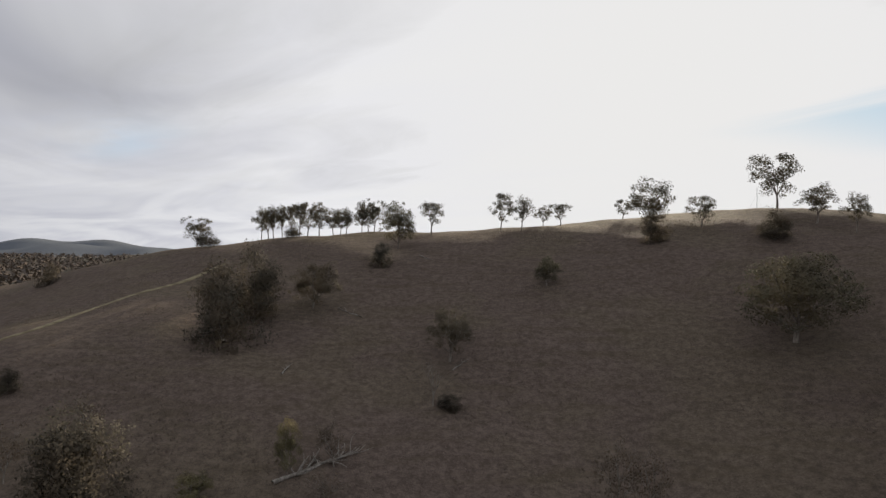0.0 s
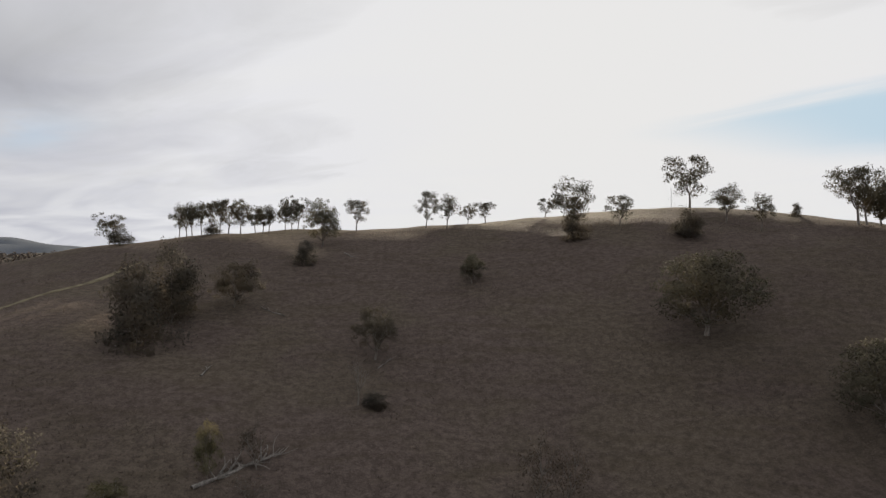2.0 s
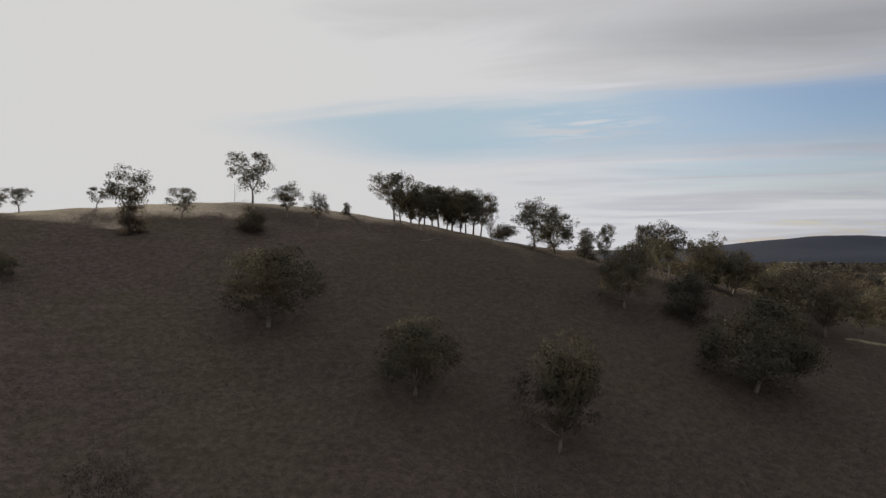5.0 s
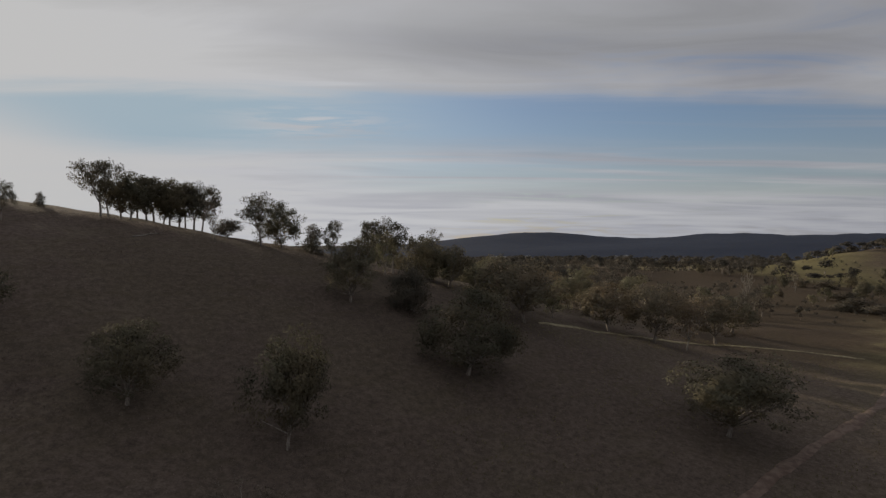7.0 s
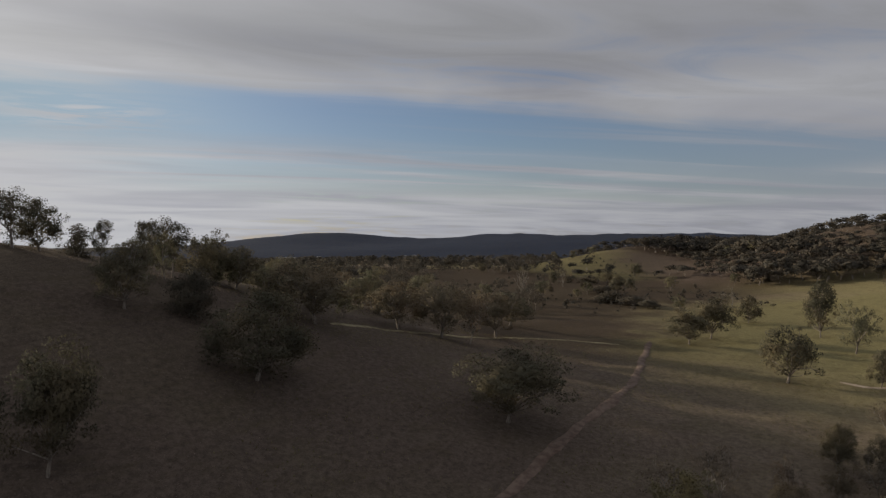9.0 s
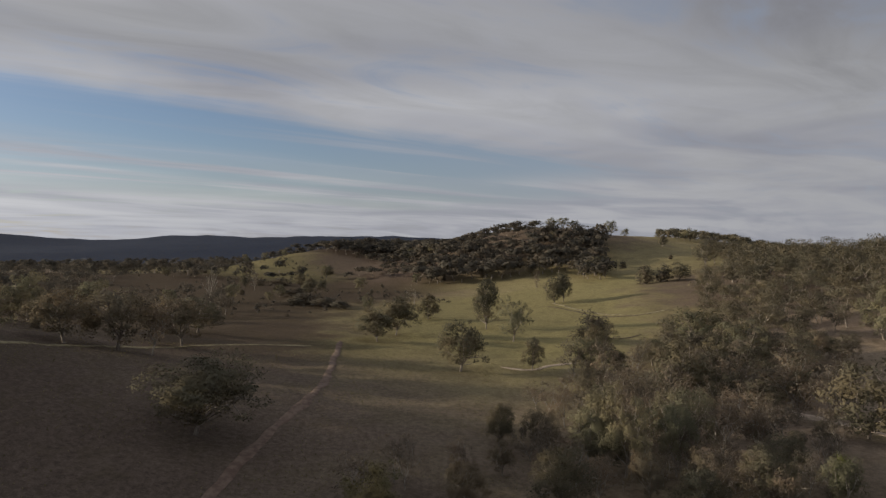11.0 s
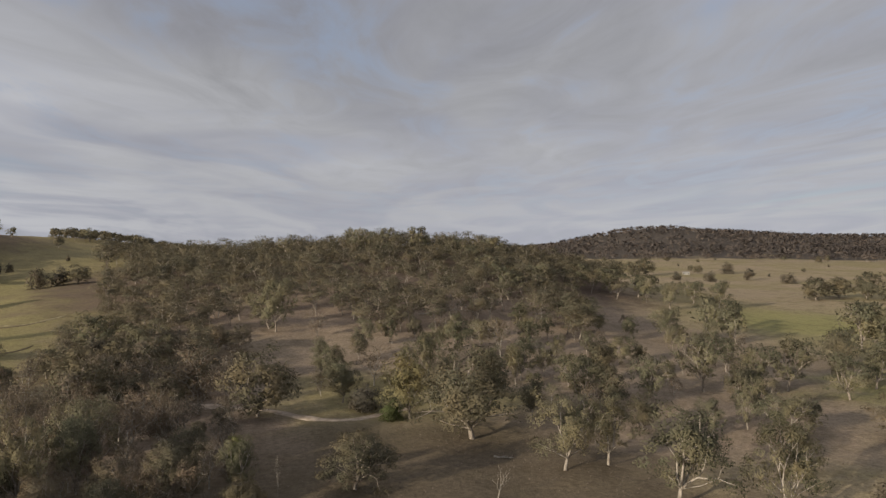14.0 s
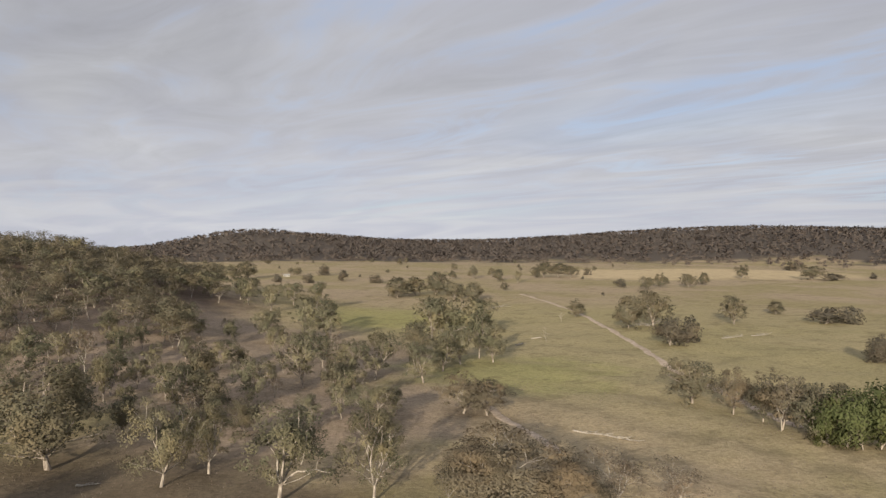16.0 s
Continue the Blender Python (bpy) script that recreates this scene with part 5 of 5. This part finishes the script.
def fallen_log(x, y, long, thick, turned, seed, label, bark="dead"):
    """A fallen trunk with a few broken boughs, lying on the ground."""
    t = Wood(seed)
    c, s = math.cos(radians(turned)), math.sin(radians(turned))
    pts = []
    for i in range(7):
        u = (i / 6 - 0.5) * long
        px, py = x + c * u, y + s * u + 0.15 * math.sin(i * 1.7 + seed)
        pts.append(Vector((px, py, height(px, py) + thick * 0.45)))
    ob = new("fallen_log")
    ob.matrix_basis = pose(x, y, height(x, y))
    base = Vector((x, y, height(x, y)))
    t.limb([p - base for p in pts], thick, thick * 0.35, 7)
    part("trunk", mesh_from("log_trunk", t.verts, t.faces, BARK[bark]), ob)
    for i in range(7 if thick < 0.2 else 18):
        a = pts[t.rng.choice((2, 3, 4, 5, 6))]
        b = a + Vector((t.rng.uniform(-1, 1) * long * 0.25 + c * long * 0.15, t.rng.uniform(-1, 1) * long * 0.25 + s * long * 0.15, 0))
        b.z = height(b.x, b.y) + t.rng.uniform(0.05, 0.25) * long * 0.5
        t.verts, t.faces = [], []
        t.limb([p - base for p in t.bent(a, b, 0.15, 3)], thick * 0.4, thick * 0.12, 4)
        part("bough", mesh_from("log_bough", t.verts, t.faces, BARK[bark]), ob)
    return tagged(ob, label, "log", "fallen timber")


fallen_log(-12.5, 64.1, 7.1, 0.24, 43, 1, "grey fallen tree with broken boughs on the grass")
fallen_log(-11.3, 65.2, 6.5, 0.16, 43, 2, "grey fallen tree with broken boughs on the grass")
fallen_log(-18.9, 83.4, 2.7, 0.12, 83, 3, "pale fallen branch lying on the shaded hillside")
fallen_log(-3.5, 128.7, 3.4, 0.14, -59, 4, "pale fallen branch lying on the shaded hillside")
fallen_log(2.0, 87.1, 2.7, 0.1, 54, 5, "pale fallen branch lying on the shaded hillside")
fallen_log(-13.8, 103.3, 4.8, 0.12, 141, 6, "pale fallen branch lying on the shaded hillside")
fallen_log(87.2, 103.7, 6.4, 0.15, 12, 7, "pale fallen branch lying on the shaded hillside")
fallen_log(458.3, 124.6, 23.4, 0.15, -145, 8, "pale fallen branch lying on the shaded hillside")
fallen_log(-35.7, -126.7, 5.5, 0.2, 151, 9, "pale bleached log lying in the pasture")
fallen_log(-40.0, -123.7, 6.3, 0.2, 139, 10, "pale bleached log lying in the pasture")
fallen_log(-129.3, -259.9, 10.0, 0.22, -154, 11, "pale bleached log lying in the pasture")
fallen_log(-145.1, -268.3, 8.4, 0.22, -158, 12, "pale bleached log lying in the pasture")
fallen_log(-60.6, -405.0, 10.8, 0.22, -148, 13, "pale bleached log lying in the pasture")
fallen_log(-110.7, -306.6, 17.5, 0.3, -157, 14, "pale bleached log lying in the pasture")
fallen_log(83.4, -38.2, 5.3, 0.16, -74, 15, "pale fallen branch lying on the creekside litter")
fallen_log(142.3, -108.4, 9.1, 0.14, -62, 16, "pale fallen branch lying on the creekside litter")
fallen_log(-111.5, -308.7, 14.5, 0.25, 101, 17, "pale bleached log lying in the pasture")
fallen_log(-45.2, -251.1, 4.2, 0.35, -140, 18, "pale bleached log lying in the pasture")
fallen_log(-54.9, -269.1, 3.7, 0.3, -164, 19, "pale bleached log lying in the pasture")
fallen_log(73.6, -58.8, 8.8, 0.2, -70, 20, "grey fallen tree with broken boughs on the grass")
fallen_log(84.6, -41.7, 6.5, 0.22, -62, 21, "grey fallen tree with broken boughs on the grass")
fallen_log(117.5, -108.4, 8.4, 0.2, -79, 22, "grey fallen tree with broken boughs on the grass")
fallen_log(43.6, -101.2, 2.4, 0.2, -169, 23, "grey fallen tree with broken boughs on the grass")
fallen_log(122.0, -229.8, 21.1, 0.25, -125, 24, "grey fallen tree with broken boughs on the grass")



def box(bm, x0, x1, y0, y1, z0, z1):
    bmesh.ops.create_cube(bm, size=1, matrix=Matrix.LocRotScale(((x0 + x1) / 2, (y0 + y1) / 2, (z0 + z1) / 2), None, (x1 - x0, y1 - y0, z1 - z0)))


def bm_mesh(name, build, material, bevel=0.0):
    bm = bmesh.new()
    build(bm)
    if bevel:
        bmesh.ops.bevel(bm, geom=bm.edges[:], offset=bevel, segments=1, affect="EDGES")
    me = bpy.data.meshes.new(name)
    bm.to_mesh(me)
    bm.free()
    me.materials.append(material)
    return me


def shed(x, y, turned, long, deep, tall, label="small pale farm shed with an iron roof among trees"):
    """A pale farm shed with a low gable roof of iron, a wide door and two windows."""
    ob = new("farm_shed")
    ob.matrix_basis = pose(x, y, height(x, y) - 0.1, 0, 0, turned)

    def walls(bm):
        prof = [(-deep / 2, 0), (deep / 2, 0), (deep / 2, tall), (0, tall + deep * 0.16), (-deep / 2, tall)]
        a = [bm.verts.new((-long / 2, p, q)) for p, q in prof]
        b = [bm.verts.new((long / 2, p, q)) for p, q in prof]
        bm.faces.new(a[::-1])
        bm.faces.new(b)
        for i in range(5):
            bm.faces.new((a[i], a[(i + 1) % 5], b[(i + 1) % 5], b[i]))

    part("wall", bm_mesh("shed_wall", walls, PAINT), ob)
    for side in (-1, 1):
        def sheet(bm, side=side):
            e, r = side * (deep / 2 + 0.35), tall + deep * 0.16 + 0.04
            lo = tall - 0.35 * 0.32 + 0.04
            for i in range(int(long / 0.4)):
                u0, u1 = -long / 2 - 0.3 + i * (long + 0.6) / int(long / 0.4), -long / 2 - 0.3 + (i + 1) * (long + 0.6) / int(long / 0.4)
                m = (u0 + u1) / 2
                v = [bm.verts.new(c) for c in ((u0, 0, r), (m, 0, r + 0.05), (u1, 0, r), (u1, e, lo), (m, e, lo + 0.05), (u0, e, lo))]
                bm.faces.new((v[0], v[1], v[4], v[5]))
                bm.faces.new((v[1], v[2], v[3], v[4]))
        part("roof", bm_mesh("shed_roof", sheet, TIN), ob, "corrugated iron roof slope")
    part("door", bm_mesh("shed_door", lambda bm: box(bm, -long * 0.1, long * 0.16, deep / 2, deep / 2 + 0.06, 0.1, tall * 0.8), TIN, 0.01), ob)
    for u in (-0.32, 0.32):
        part("window", bm_mesh("shed_window", lambda bm: box(bm, long * u - 0.6, long * u + 0.6, deep / 2, deep / 2 + 0.05, tall * 0.35, tall * 0.75), GLASS_DARK, 0.01), ob)
    return tagged(ob, label, "shed")


shed(120.1, -776.8, 12, 7.0, 4.5, 2.5)
for u, d, w in ((-69.5, 1380, 16), (-69.0, 1400, 12), (-68.3, 1390, 14), (-67.9, 1410, 18), (-67.3, 1395, 12), (-70.3, 1420, 14), (-77.2, 1400, 13), (-78.0, 1410, 12)):
    shed(-math.sin(radians(u)) * d, math.cos(radians(u)) * d, u * 7, w, 8.0, 4.5, "pale far-off farm building at the foot of the range")


def mast(x, y, tall):
    """A thin steel mast with stays and a short crossbar."""
    ob = new("mast")
    ob.matrix_basis = pose(x, y, height(x, y) - 0.1)
    t = Wood(1)
    t.limb([Vector((0, 0, 0)), Vector((0, 0, tall / 2)), Vector((0, 0, tall))], 0.06, 0.035, 8)
    part("pole", mesh_from("mast_pole", t.verts, t.faces, STEEL), ob)
    t = Wood(1)
    t.limb([Vector((-0.35, 0, tall * 0.9)), Vector((0.35, 0, tall * 0.9))], 0.025, 0.025, 6)
    part("crossbar", mesh_from("mast_crossbar", t.verts, t.faces, STEEL), ob)
    for i in range(3):
        a = 2 * math.pi * i / 3 + 0.4
        t = Wood(1)
        t.limb([Vector((0, 0, tall * 0.7)), Vector((math.cos(a) * tall * 0.35, math.sin(a) * tall * 0.35, height(x + math.cos(a) * tall * 0.35, y + math.sin(a) * tall * 0.35) - height(x, y)))], 0.008, 0.008, 4)
        part("stay", mesh_from("mast_stay", t.verts, t.faces, STEEL), ob)
    return tagged(ob, "thin steel mast with stays on the bare hilltop", "mast")


mast(66.8, 147.6, 4.6)
